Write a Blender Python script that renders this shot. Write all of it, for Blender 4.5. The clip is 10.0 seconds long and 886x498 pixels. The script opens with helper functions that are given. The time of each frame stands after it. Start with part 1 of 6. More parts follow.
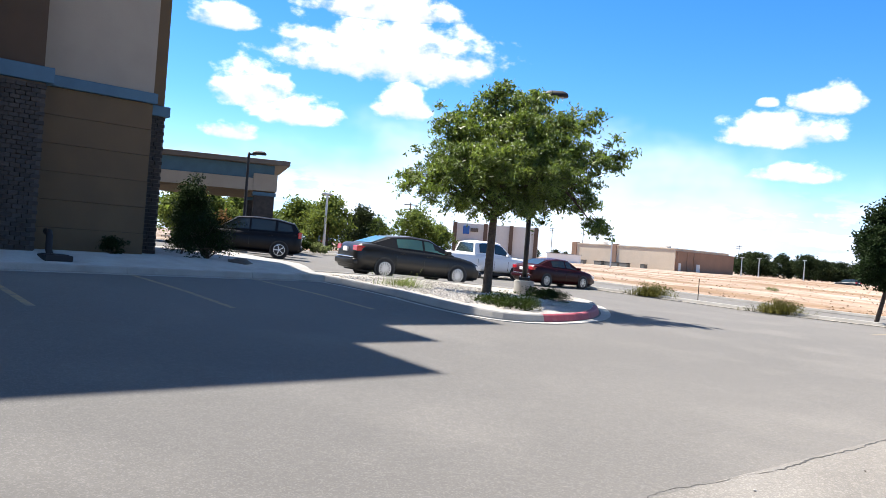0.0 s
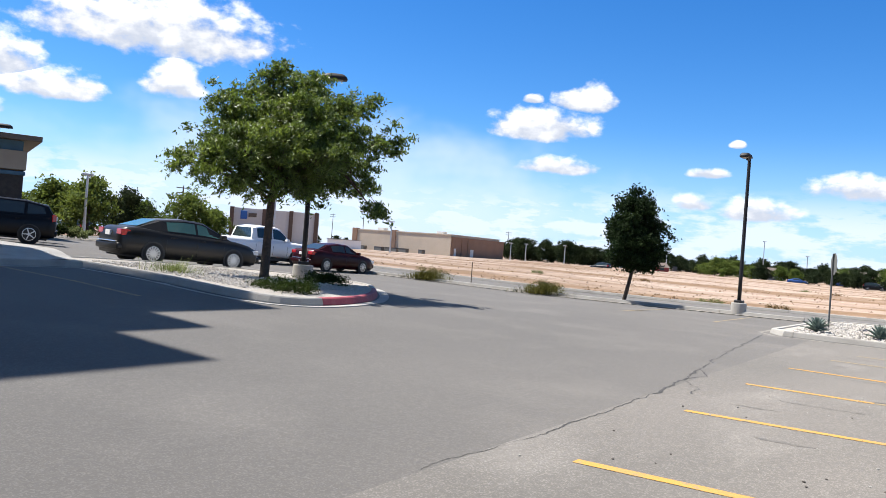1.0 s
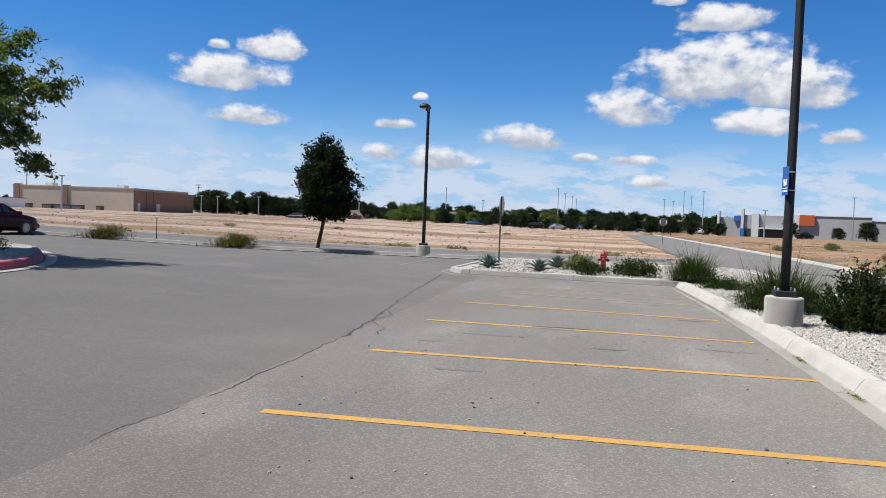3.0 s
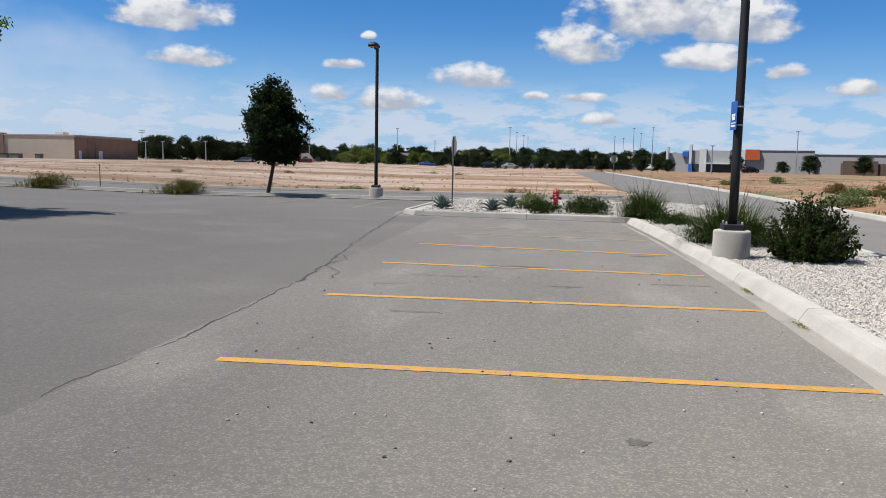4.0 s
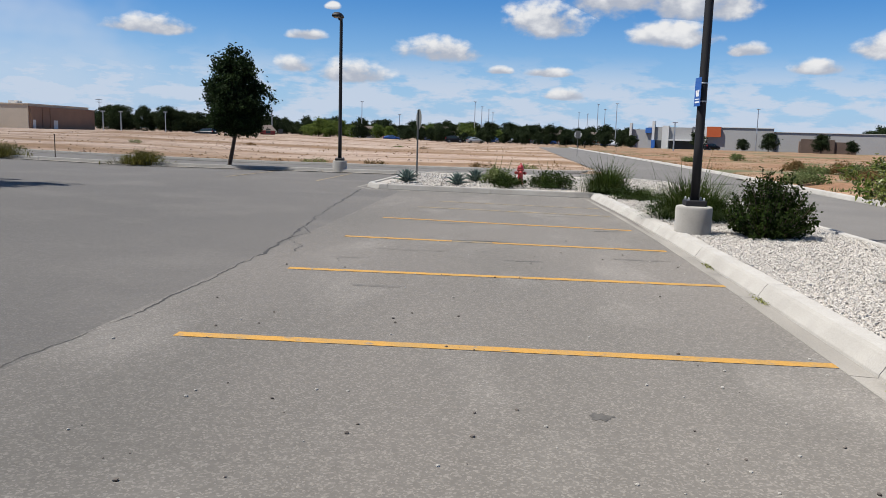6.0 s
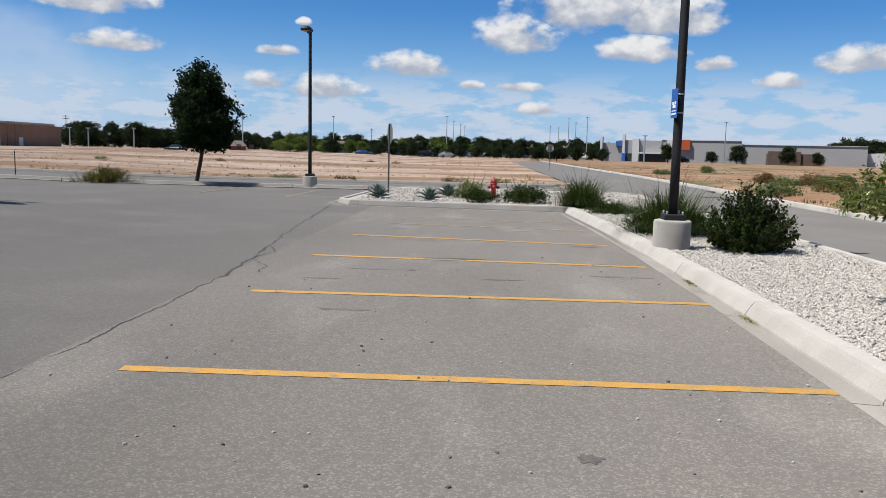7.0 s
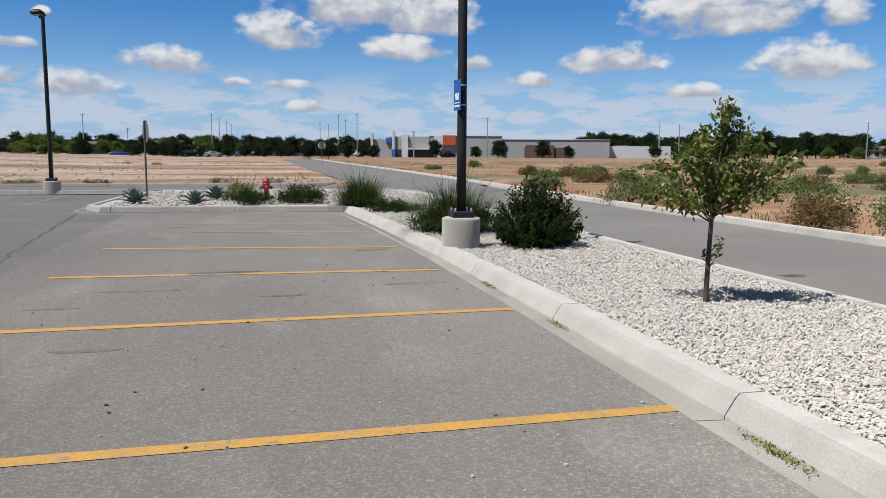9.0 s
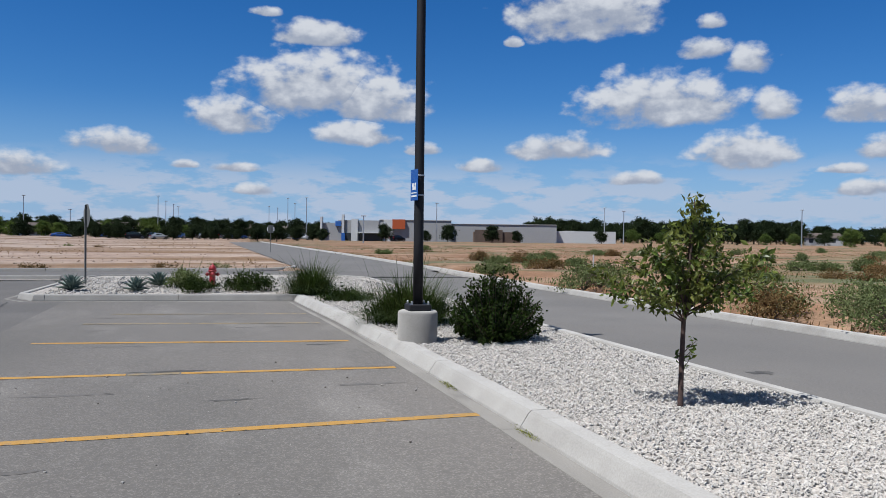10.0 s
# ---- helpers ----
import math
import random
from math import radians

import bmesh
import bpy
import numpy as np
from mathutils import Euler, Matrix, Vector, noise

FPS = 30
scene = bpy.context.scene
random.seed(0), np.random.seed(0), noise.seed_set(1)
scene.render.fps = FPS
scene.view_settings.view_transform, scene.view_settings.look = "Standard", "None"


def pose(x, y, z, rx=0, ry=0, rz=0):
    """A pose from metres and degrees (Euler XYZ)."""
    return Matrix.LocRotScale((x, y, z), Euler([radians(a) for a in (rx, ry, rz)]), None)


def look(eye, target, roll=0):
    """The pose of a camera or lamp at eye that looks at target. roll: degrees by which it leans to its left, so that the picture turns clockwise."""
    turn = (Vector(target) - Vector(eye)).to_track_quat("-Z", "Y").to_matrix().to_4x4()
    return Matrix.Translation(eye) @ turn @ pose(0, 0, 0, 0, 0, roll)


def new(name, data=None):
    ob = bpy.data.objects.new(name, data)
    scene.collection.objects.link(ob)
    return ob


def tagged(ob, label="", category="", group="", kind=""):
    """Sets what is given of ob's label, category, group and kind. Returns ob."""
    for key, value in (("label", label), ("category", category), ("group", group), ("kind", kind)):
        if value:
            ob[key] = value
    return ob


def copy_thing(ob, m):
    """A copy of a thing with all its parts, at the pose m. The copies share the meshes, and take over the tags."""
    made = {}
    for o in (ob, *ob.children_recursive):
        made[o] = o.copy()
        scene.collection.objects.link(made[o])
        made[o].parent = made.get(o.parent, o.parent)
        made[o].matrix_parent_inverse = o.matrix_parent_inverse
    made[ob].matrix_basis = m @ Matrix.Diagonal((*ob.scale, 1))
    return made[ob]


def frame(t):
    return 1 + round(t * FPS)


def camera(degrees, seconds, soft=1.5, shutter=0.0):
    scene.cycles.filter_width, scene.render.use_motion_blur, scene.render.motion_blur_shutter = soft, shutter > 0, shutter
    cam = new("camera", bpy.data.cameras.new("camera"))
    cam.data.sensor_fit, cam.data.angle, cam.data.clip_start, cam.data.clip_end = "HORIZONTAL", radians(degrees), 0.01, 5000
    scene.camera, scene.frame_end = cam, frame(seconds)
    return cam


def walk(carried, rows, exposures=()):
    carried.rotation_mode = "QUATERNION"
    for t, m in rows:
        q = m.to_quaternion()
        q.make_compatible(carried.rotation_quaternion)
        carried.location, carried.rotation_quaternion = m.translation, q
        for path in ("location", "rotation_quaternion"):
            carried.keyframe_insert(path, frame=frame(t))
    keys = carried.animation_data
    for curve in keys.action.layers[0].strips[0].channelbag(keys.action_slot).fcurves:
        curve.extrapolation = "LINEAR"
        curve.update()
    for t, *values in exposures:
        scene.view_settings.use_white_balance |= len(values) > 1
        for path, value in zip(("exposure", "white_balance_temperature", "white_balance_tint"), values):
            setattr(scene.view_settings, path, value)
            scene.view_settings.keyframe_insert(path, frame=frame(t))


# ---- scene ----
cam = camera(58.8, 10.0, soft=0.85)
PATH = [
    (0, (0.261, -1.031, 1.631), (-1.254, 0.275, 1.631), 4.4),
    (0.5, (0.235, -0.992, 1.586), (-1.047, 0.542, 1.594), 4.4),
    (1, (0.232, -0.932, 1.571), (-0.867, 0.739, 1.578), 4.3),
    (1.5, (0.253, -0.908, 1.56), (-0.714, 0.843, 1.566), 4.5),
    (2, (0.269, -0.862, 1.567), (-0.557, 0.959, 1.541), 4.1),
    (2.5, (0.3, -0.817, 1.564), (-0.276, 1.098, 1.537), 3.1),
    (3, (0.333, -0.825, 1.557), (-0.058, 1.135, 1.482), 2.2),
    (3.2, (0.343, -0.832, 1.553), (0.003, 1.135, 1.434), 2.1),
    (4.5, (0.305, -0.748, 1.559), (0.043, 1.22, 1.318), 0.9),
    (5, (0.318, -0.756, 1.562), (0.041, 1.209, 1.312), 0.5),
    (5.5, (0.305, -0.729, 1.556), (0.032, 1.238, 1.317), 0.3),
    (6, (0.309, -0.708, 1.545), (0.133, 1.264, 1.262), 1.7),
    (6.2, (0.315, -0.636, 1.534), (0.168, 1.341, 1.271), 1.9),
    (7.3, (0.266, -0.095, 1.539), (0.202, 1.889, 1.295), 0.4),
    (7.5, (0.249, 0.017, 1.524), (0.296, 2.0, 1.27), 0.6),
    (8, (0.19, 0.26, 1.521), (0.51, 2.214, 1.244), -0.9),
    (8.5, (0.199, 0.562, 1.485), (0.645, 2.492, 1.205), -0.8),
    (9, (0.251, 0.844, 1.523), (0.703, 2.777, 1.279), 0.3),
    (9.5, (0.275, 1.087, 1.521), (0.809, 3.003, 1.31), 1.8),
    (10, (0.256, 1.31, 1.627), (0.835, 3.224, 1.595), 0.7),
]
EXPOSURES = [(0, 1.92, 6600, 10), (0.5, 1.66, 6520, 10), (1, 1.42, 6470, 10), (1.5, 1.23, 6420, 10), (2, 1.08, 6350, 10), (2.5, 0.96, 6300, 10), (3.2, 0.83, 6300, 10), (4.5, 0.76, 6360, 10), (7.5, 0.73, 6380, 10), (9, 0.61, 6280, 10), (9.5, 0.49, 6100, 10), (10, 0.43, 5920, 10)]
walk(cam, [(t, look(e, g, r)) for t, e, g, r in PATH], EXPOSURES)

# ---- light and sky ----
SHADOW = Vector((0.95, 0.31, -1.8)).normalized()
sun = new("sun", bpy.data.lights.new("sun", "SUN"))
sun.data.energy, sun.data.angle, sun.data.color = 5.0, radians(0.53), (1.0, 0.95, 0.88)
sun.matrix_basis = look((0, 0, 60), Vector((0, 0, 60)) + SHADOW)

# clouds as azimuth from the y axis, elevation of the flat base, half width and height, all in degrees
CLOUDS_WEST = [
    (-65.8, 13.9, 2.3, 1.8), (-54.2, 11.8, 8.6, 4.6), (-54.8, 15.7, 5.7, 2.3), (-63.7, 9.1, 3.3, 3.1), (-60.3, 8.0, 3.4, 2.2),
    (-52.9, 9.1, 2.0, 2.8), (-26.8, 8.6, 4.2, 2.4), (-23.8, 10.7, 2.4, 2.0), (-25.4, 6.2, 3.1, 1.4), (-64.9, 6.6, 1.9, 1.3),
    (-15.1, 6.4, 1.4, 0.8), (-15.9, 4.2, 1.5, 1.2), (-13.3, 8.5, 0.6, 0.5), (-27.6, 11.1, 0.8, 0.7),
]
CLOUDS_NORTH = [
    (7.5, 13.3, 3.2, 2.0), (10.2, 6.5, 3.2, 2.0), (1.7, 7.1, 3.1, 2.8), (7.3, 8.7, 5.9, 4.6), (11.8, 8.2, 4.3, 3.8),
    (19.5, 4.7, 1.7, 1.1), (24.9, 5.6, 3.7, 2.0), (-5.8, 5.3, 3.3, 1.8), (-11.8, 3.6, 2.7, 1.7), (15.3, 5.9, 1.4, 1.0),
    (-1.4, 4.5, 1.0, 0.6), (2.0, 4.4, 1.8, 0.7), (3.3, 2.8, 1.6, 0.9), (4.1, 15.1, 1.2, 0.7), (21.7, 13.5, 0.7, 0.8),
]
CLOUDS_EAST = [
    (27.0, 14.1, 6.1, 4.6), (31.9, 7.9, 6.2, 3.9), (39.5, 8.1, 1.7, 2.0), (45.2, 7.7, 3.0, 2.3), (37.7, 4.9, 3.6, 2.8),
    (35.0, 12.3, 1.9, 1.6), (38.0, 11.2, 1.7, 2.0), (46.5, 5.3, 2.4, 1.7), (30.6, 3.8, 2.2, 1.0), (43.9, 4.4, 1.6, 0.7),
    (45.3, 3.0, 2.4, 1.1), (35.4, 14.2, 1.1, 1.0),
]


def make_world():
    world = bpy.data.worlds.new("sky")
    scene.world = world
    world.use_nodes = True
    nt = world.node_tree
    nt.nodes.clear()
    N, L = nt.nodes.new, nt.links.new

    def put(socket, v):
        if isinstance(v, (int, float)):
            socket.default_value = v
        else:
            L(v, socket)

    def m(op, a, b=0.0, c=0.0):
        n = N("ShaderNodeMath")
        n.operation = op
        put(n.inputs[0], a), put(n.inputs[1], b), put(n.inputs[2], c)
        return n.outputs[0]

    def ramp(v, a, b):
        n = N("ShaderNodeMapRange")
        n.interpolation_type = "SMOOTHSTEP"
        put(n.inputs[0], v)
        n.inputs[1].default_value, n.inputs[2].default_value = a, b
        return n.outputs[0]

    def mix(f, a, b):
        n = N("ShaderNodeMix")
        n.data_type = "RGBA"
        put(n.inputs[0], f)
        for s, v in ((n.inputs[6], a), (n.inputs[7], b)):
            if isinstance(v, tuple):
                s.default_value = v
            else:
                L(v, s)
        return n.outputs[2]

    def noise_at(vec, scale, detail, rough=0.55):
        n = N("ShaderNodeTexNoise")
        n.inputs["Scale"].default_value, n.inputs["Detail"].default_value, n.inputs["Roughness"].default_value = scale, detail, rough
        L(vec, n.inputs["Vector"])
        return n.outputs["Fac"]

    sky = N("ShaderNodeTexSky")
    sky.sky_type, sky.sun_disc = "NISHITA", False
    sky.sun_elevation, sky.sun_rotation = math.asin(-SHADOW.z), math.atan2(-SHADOW.x, -SHADOW.y)
    sky.air_density, sky.dust_density, sky.ozone_density, sky.altitude = 1.0, 0.3, 2.0, 1100
    tc = N("ShaderNodeTexCoord")
    sep = N("ShaderNodeSeparateXYZ")
    L(tc.outputs["Generated"], sep.inputs[0])
    x, y, z = sep.outputs
    az = m("MULTIPLY", m("ARCTAN2", x, y), 57.2958)
    el = m("MULTIPLY", m("ARCSINE", z), 57.2958)
    flat = N("ShaderNodeCombineXYZ")
    L(az, flat.inputs[0])
    L(m("MULTIPLY", el, 1.5), flat.inputs[1])
    v = flat.outputs[0]
    puff = noise_at(v, 0.5, 6.0, 0.52)
    big = noise_at(v, 0.16, 3.0)
    dens, low = -3.0, 0.0
    for a, e, w, h in CLOUDS_WEST + CLOUDS_NORTH + CLOUDS_EAST:
        u = m("MULTIPLY", m("SUBTRACT", az, a), 1.0 / w)
        q = m("MULTIPLY", m("SUBTRACT", el, e + 0.28 * h), 1.0 / h)
        down = m("MULTIPLY", m("MINIMUM", q, 0.0), 3.0)
        up = m("MULTIPLY", m("MAXIMUM", q, 0.0), 1.35)
        d = m("SUBTRACT", 1.0, m("ADD", m("MULTIPLY", u, u), m("ADD", m("MULTIPLY", up, up), m("MULTIPLY", down, down))))
        more = m("GREATER_THAN", d, dens)
        low = m("ADD", m("MULTIPLY", more, q), m("MULTIPLY", m("SUBTRACT", 1.0, more), low))
        dens = m("MAXIMUM", d, dens)
    body = m("ADD", dens, m("ADD", m("MULTIPLY", m("SUBTRACT", puff, 0.47), 3.0), m("MULTIPLY", m("SUBTRACT", big, 0.5), 0.8)))
    alpha = m("MULTIPLY", ramp(body, -0.05, 0.85), ramp(dens, -1.1, -0.3))
    # unseen scattered cumulus added outside the view, to whiten the fill light
    over = noise_at(v, 0.075, 6.0, 0.55)
    aside = m("MAXIMUM", ramp(el, 19.0, 25.0), ramp(m("ABSOLUTE", m("ADD", az, 9.0)), 66.0, 74.0))
    rest = m("MULTIPLY", m("MULTIPLY", ramp(over, 0.62, 0.72), aside), ramp(el, 4.0, 12.0))
    # low bands of haze cloud near the horizon, and a thin veil over the north-west
    stretched = N("ShaderNodeCombineXYZ")
    L(az, stretched.inputs[0])
    L(m("MULTIPLY", el, 3.2), stretched.inputs[1])
    band = noise_at(stretched.outputs[0], 0.22, 5.0, 0.6)
    bands = m("MULTIPLY", m("MULTIPLY", ramp(band, 0.42, 0.54), m("SUBTRACT", 1.0, ramp(el, 3.0, 6.2))), 0.85)
    veil_v = m("ADD", m("POWER", m("MULTIPLY", m("ADD", az, 42.0), 1 / 24.0), 2.0), m("POWER", m("MULTIPLY", m("SUBTRACT", el, 3.0), 1 / 8.0), 2.0))
    veil = m("MULTIPLY", ramp(m("ADD", m("SUBTRACT", 1.0, veil_v), m("MULTIPLY", m("SUBTRACT", big, 0.5), 1.6)), 0.0, 1.1), 0.56)
    shade = ramp(m("ADD", low, m("MULTIPLY", m("SUBTRACT", puff, 0.5), 2.2)), -0.22, 0.55)
    tone = mix(shade, (5.2, 5.6, 6.5, 1), (9.9, 9.85, 9.8, 1))
    haze = (6.9, 7.7, 9.0, 1)
    deep = N("ShaderNodeHueSaturation")
    deep.inputs["Saturation"].default_value = SKY_SATURATION
    L(sky.outputs[0], deep.inputs["Color"])
    tint = N("ShaderNodeMix")
    tint.data_type, tint.blend_type = "RGBA", "MULTIPLY"
    tint.inputs[0].default_value = 1.0
    tint.inputs[7].default_value = SKY_TINT
    L(deep.outputs[0], tint.inputs[6])
    low_sky = m("MULTIPLY", m("SUBTRACT", 1.0, ramp(el, -2.0, 10.0)), 0.9)
    zenith = mix(ramp(el, 20.0, 42.0), tint.outputs[2], sky.outputs[0])
    col = mix(low_sky, zenith, (4.3, 6.3, 9.4, 1))
    col = mix(m("MAXIMUM", bands, veil), col, haze)
    col = mix(alpha, col, tone)
    col = mix(rest, col, (9.0, 9.0, 9.1, 1))
    bg = N("ShaderNodeBackground")
    bg.inputs[1].default_value = 0.05
    L(col, bg.inputs[0])
    out = N("ShaderNodeOutputWorld")
    L(bg.outputs[0], out.inputs[0])


SKY_SATURATION = 1.36
SKY_TINT = (0.83, 1.05, 1.29, 1)
make_world()


# ---- materials ----
def material(name, color, rough=0.8, second=None, scale=6.0, mixing=(0.35, 0.65), fine=60.0, fine_amount=0.15, bump=0.2, bump_scale=80.0,
             metallic=0.0, stain=None, stain_scale=0.5, stain_range=(0.55, 0.75), random_value=0.0, island=0.0, coat=0.0, transmit=0.0, dist=0.01, stretch=None, glow_through=0.0, specular=0.5, speck=0.0):
    mat = bpy.data.materials.new(name)
    mat.use_nodes = True
    nt = mat.node_tree
    N, L = nt.nodes.new, nt.links.new
    b = nt.nodes["Principled BSDF"]
    b.inputs["Roughness"].default_value, b.inputs["Metallic"].default_value = rough, metallic
    b.inputs["Coat Weight"].default_value, b.inputs["Transmission Weight"].default_value = coat, transmit
    b.inputs["Specular IOR Level"].default_value = specular
    b.inputs["Diffuse Roughness"].default_value = 1.0 if rough > 0.84 else 0.0
    geo = N("ShaderNodeNewGeometry")
    squeezed = N("ShaderNodeVectorMath")
    squeezed.operation = "MULTIPLY"
    squeezed.inputs[1].default_value = stretch or (1, 1, 1)
    L(geo.outputs["Position"], squeezed.inputs[0])

    def noise_tex(s, detail=4.0, along=False):
        n = N("ShaderNodeTexNoise")
        n.inputs["Scale"].default_value, n.inputs["Detail"].default_value = s, detail
        L(squeezed.outputs[0] if along else geo.outputs["Position"], n.inputs["Vector"])
        return n.outputs["Fac"]

    def rng(v, lo, hi, a=0.0, c=1.0):
        n = N("ShaderNodeMapRange")
        for i, k in enumerate((lo, hi, a, c)):
            n.inputs[i + 1].default_value = k
        L(v, n.inputs[0])
        return n.outputs[0]

    def mixc(f, a, c, blend="MIX"):
        n = N("ShaderNodeMix")
        n.data_type, n.blend_type = "RGBA", blend
        for s, k in ((n.inputs[0], f), (n.inputs[6], a), (n.inputs[7], c)):
            if isinstance(k, (tuple, float, int)):
                s.default_value = k
            else:
                L(k, s)
        return n.outputs[2]

    col = (*color, 1)
    if second:
        col = mixc(rng(noise_tex(scale, 4.0, True), *mixing), col, (*second, 1))
    if stain:
        col = mixc(rng(noise_tex(stain_scale, 6.0, True), *stain_range), col, (*stain, 1))
    grain = noise_tex(fine, 3.0)
    n = N("ShaderNodeHueSaturation")
    L(rng(grain, 0.25, 0.75, 1 - fine_amount, 1 + fine_amount), n.inputs["Value"])
    if isinstance(col, tuple):
        n.inputs["Color"].default_value = col
    else:
        L(col, n.inputs["Color"])
    col = n.outputs[0]
    if speck:
        cell = N("ShaderNodeTexVoronoi")
        cell.inputs["Scale"].default_value = 85
        L(geo.outputs["Position"], cell.inputs["Vector"])
        gray = N("ShaderNodeSeparateColor")
        L(cell.outputs["Color"], gray.inputs[0])
        k = N("ShaderNodeHueSaturation")
        L(rng(gray.outputs[0], 0.6, 1, 1 - 0.3 * speck, 1 + 1.7 * speck), k.inputs["Value"])
        L(col, k.inputs["Color"])
        col = k.outputs[0]
    for amount, src in ((random_value, "object"), (island, "island")):
        if amount:
            h = N("ShaderNodeHueSaturation")
            s = N("ShaderNodeObjectInfo").outputs["Random"] if src == "object" else geo.outputs["Random Per Island"]
            L(rng(s, 0, 1, 1 - amount, 1 + amount), h.inputs["Value"])
            L(col, h.inputs["Color"])
            col = h.outputs[0]
    L(col, b.inputs["Base Color"])
    if bump:
        bn = N("ShaderNodeBump")
        bn.inputs["Strength"].default_value, bn.inputs["Distance"].default_value = bump, dist
        L(noise_tex(bump_scale, 5.0), bn.inputs["Height"])
        L(bn.outputs[0], b.inputs["Normal"])
    if glow_through:
        tr, mx = N("ShaderNodeBsdfTranslucent"), N("ShaderNodeMixShader")
        warm = N("ShaderNodeHueSaturation")
        warm.inputs["Hue"].default_value, warm.inputs["Saturation"].default_value, warm.inputs["Value"].default_value = 0.485, 1.1, 1.6
        L(col, warm.inputs["Color"])
        L(warm.outputs[0], tr.inputs["Color"])
        mx.inputs[0].default_value = glow_through
        L(b.outputs[0], mx.inputs[1])
        L(tr.outputs[0], mx.inputs[2])
        L(mx.outputs[0], nt.nodes["Material Output"].inputs["Surface"])
    return mat


ASPHALT = material("asphalt", (0.110, 0.102, 0.092), 0.9, (0.092, 0.086, 0.079), 0.2, (0.3, 0.7), 16, 0.08, 0.15, 150, stain=(0.135, 0.125, 0.112), stain_scale=0.45, stain_range=(0.5, 0.8), speck=0.2)
STALL_ASPHALT = material("worn_asphalt", (0.140, 0.128, 0.113), 0.9, (0.112, 0.104, 0.092), 0.45, (0.36, 0.64), 16, 0.10, 0.18, 150, stain=(0.198, 0.183, 0.163), stain_scale=0.9, stain_range=(0.52, 0.8), speck=0.28, stretch=(1.0, 0.4, 1.0))
ROAD = material("road_asphalt", (0.121, 0.113, 0.103), 0.9, (0.104, 0.098, 0.09), 0.4, (0.3, 0.7), 30, 0.12, 0.2, 110, stain=(0.142, 0.134, 0.122), stain_scale=0.3, stain_range=(0.5, 0.75))
CONCRETE = material("concrete", (0.363, 0.349, 0.321), 0.9, (0.3, 0.286, 0.261), 2.0, (0.35, 0.7), 70, 0.12, 0.3, 120, stain=(0.209, 0.195, 0.174), stain_scale=1.1, stain_range=(0.62, 0.85))
GUTTER = material("gutter_concrete", (0.245, 0.23, 0.205), 0.9, (0.19, 0.178, 0.158), 1.4, (0.35, 0.65), 70, 0.14, 0.3, 120, stain=(0.12, 0.112, 0.10), stain_scale=1.6, stain_range=(0.56, 0.74), stretch=(1.0, 0.4, 1.0))
SAND = material("sand_field", (0.27, 0.19, 0.138), 0.95, (0.345, 0.27, 0.21), 0.3, (0.36, 0.62), 1.6, 0.28, 0.8, 4, stain=(0.17, 0.10, 0.048), stain_scale=0.09, stain_range=(0.45, 0.57), dist=0.08, stretch=(0.25, 1.0, 1.0))
DRY = material("dry_grass_field", (0.18, 0.094, 0.045), 0.95, (0.26, 0.175, 0.11), 0.3, (0.45, 0.68), 2.0, 0.34, 0.8, 4, stain=(0.082, 0.083, 0.034), stain_scale=0.12, stain_range=(0.50, 0.62), dist=0.1, stretch=(0.45, 1.0, 1.0))
GRAVEL_BED = material("gravel_bed", (0.454, 0.417, 0.372), 0.95, (0.308, 0.281, 0.25), 28, (0.4, 0.6), 60, 0.3, 1.0, 35, dist=0.03)
PEBBLE = material("white_pebble", (0.478, 0.451, 0.412), 0.85, None, fine=90, fine_amount=0.1, bump=0.1, island=0.14)
YELLOW = material("yellow_paint", (0.369, 0.198, 0.0346), 0.8, (0.288, 0.178, 0.0576), 5, (0.4, 0.7), 70, 0.2, 0.3, 110, stain=(0.155, 0.138, 0.115), stain_scale=9, stain_range=(0.58, 0.72))
FADED = material("faded_yellow_paint", (0.254, 0.193, 0.102), 0.85, (0.163, 0.145, 0.115), 6, (0.4, 0.62), 70, 0.2, 0.3, 110)
RED_PAINT = material("red_kerb_paint", (0.254, 0.0423, 0.0605), 0.7, (0.302, 0.109, 0.109), 5, (0.5, 0.8), 70, 0.15, 0.3, 100)
CRACK = material("tar_crack", (0.0272, 0.0254, 0.0242), 0.85, (0.0544, 0.0514, 0.0484), 14, fine=60)
STAINED = material("oil_stain", (0.0423, 0.0393, 0.0363), 0.8, (0.0907, 0.0848, 0.0756), 7, fine=60)
SCUFF = material("tyre_scuff", (0.098, 0.091, 0.082), 0.85, (0.13, 0.119, 0.105), 7, (0.35, 0.6), fine=40, fine_amount=0.15, bump=0.2)
STUCCO_CREAM = material("cream_stucco", (0.363, 0.321, 0.266), 0.9, (0.339, 0.297, 0.248), 1.5, fine=80, fine_amount=0.06, bump=0.3, bump_scale=150)
STUCCO_BROWN = material("brown_stucco", (0.0907, 0.0575, 0.0351), 0.9, (0.0786, 0.0514, 0.0314), 1.5, fine=80, fine_amount=0.06, bump=0.3, bump_scale=150)
STUCCO_TAN = material("tan_siding", (0.151, 0.1, 0.0514), 0.85, (0.13, 0.0874, 0.0472), 1.3, fine=60, fine_amount=0.06, bump=0.2, bump_scale=130)
BLUE_TRIM = material("blue_trim", (0.0514, 0.121, 0.181), 0.7, (0.0423, 0.102, 0.157), 2.0, fine=70, fine_amount=0.06, bump=0.15)
BRICK = material("grey_brick", (0.0514, 0.0442, 0.0399), 0.85, (0.0333, 0.0302, 0.0291), 5, fine=70, fine_amount=0.2, bump=0.4, bump_scale=110, random_value=0.35)
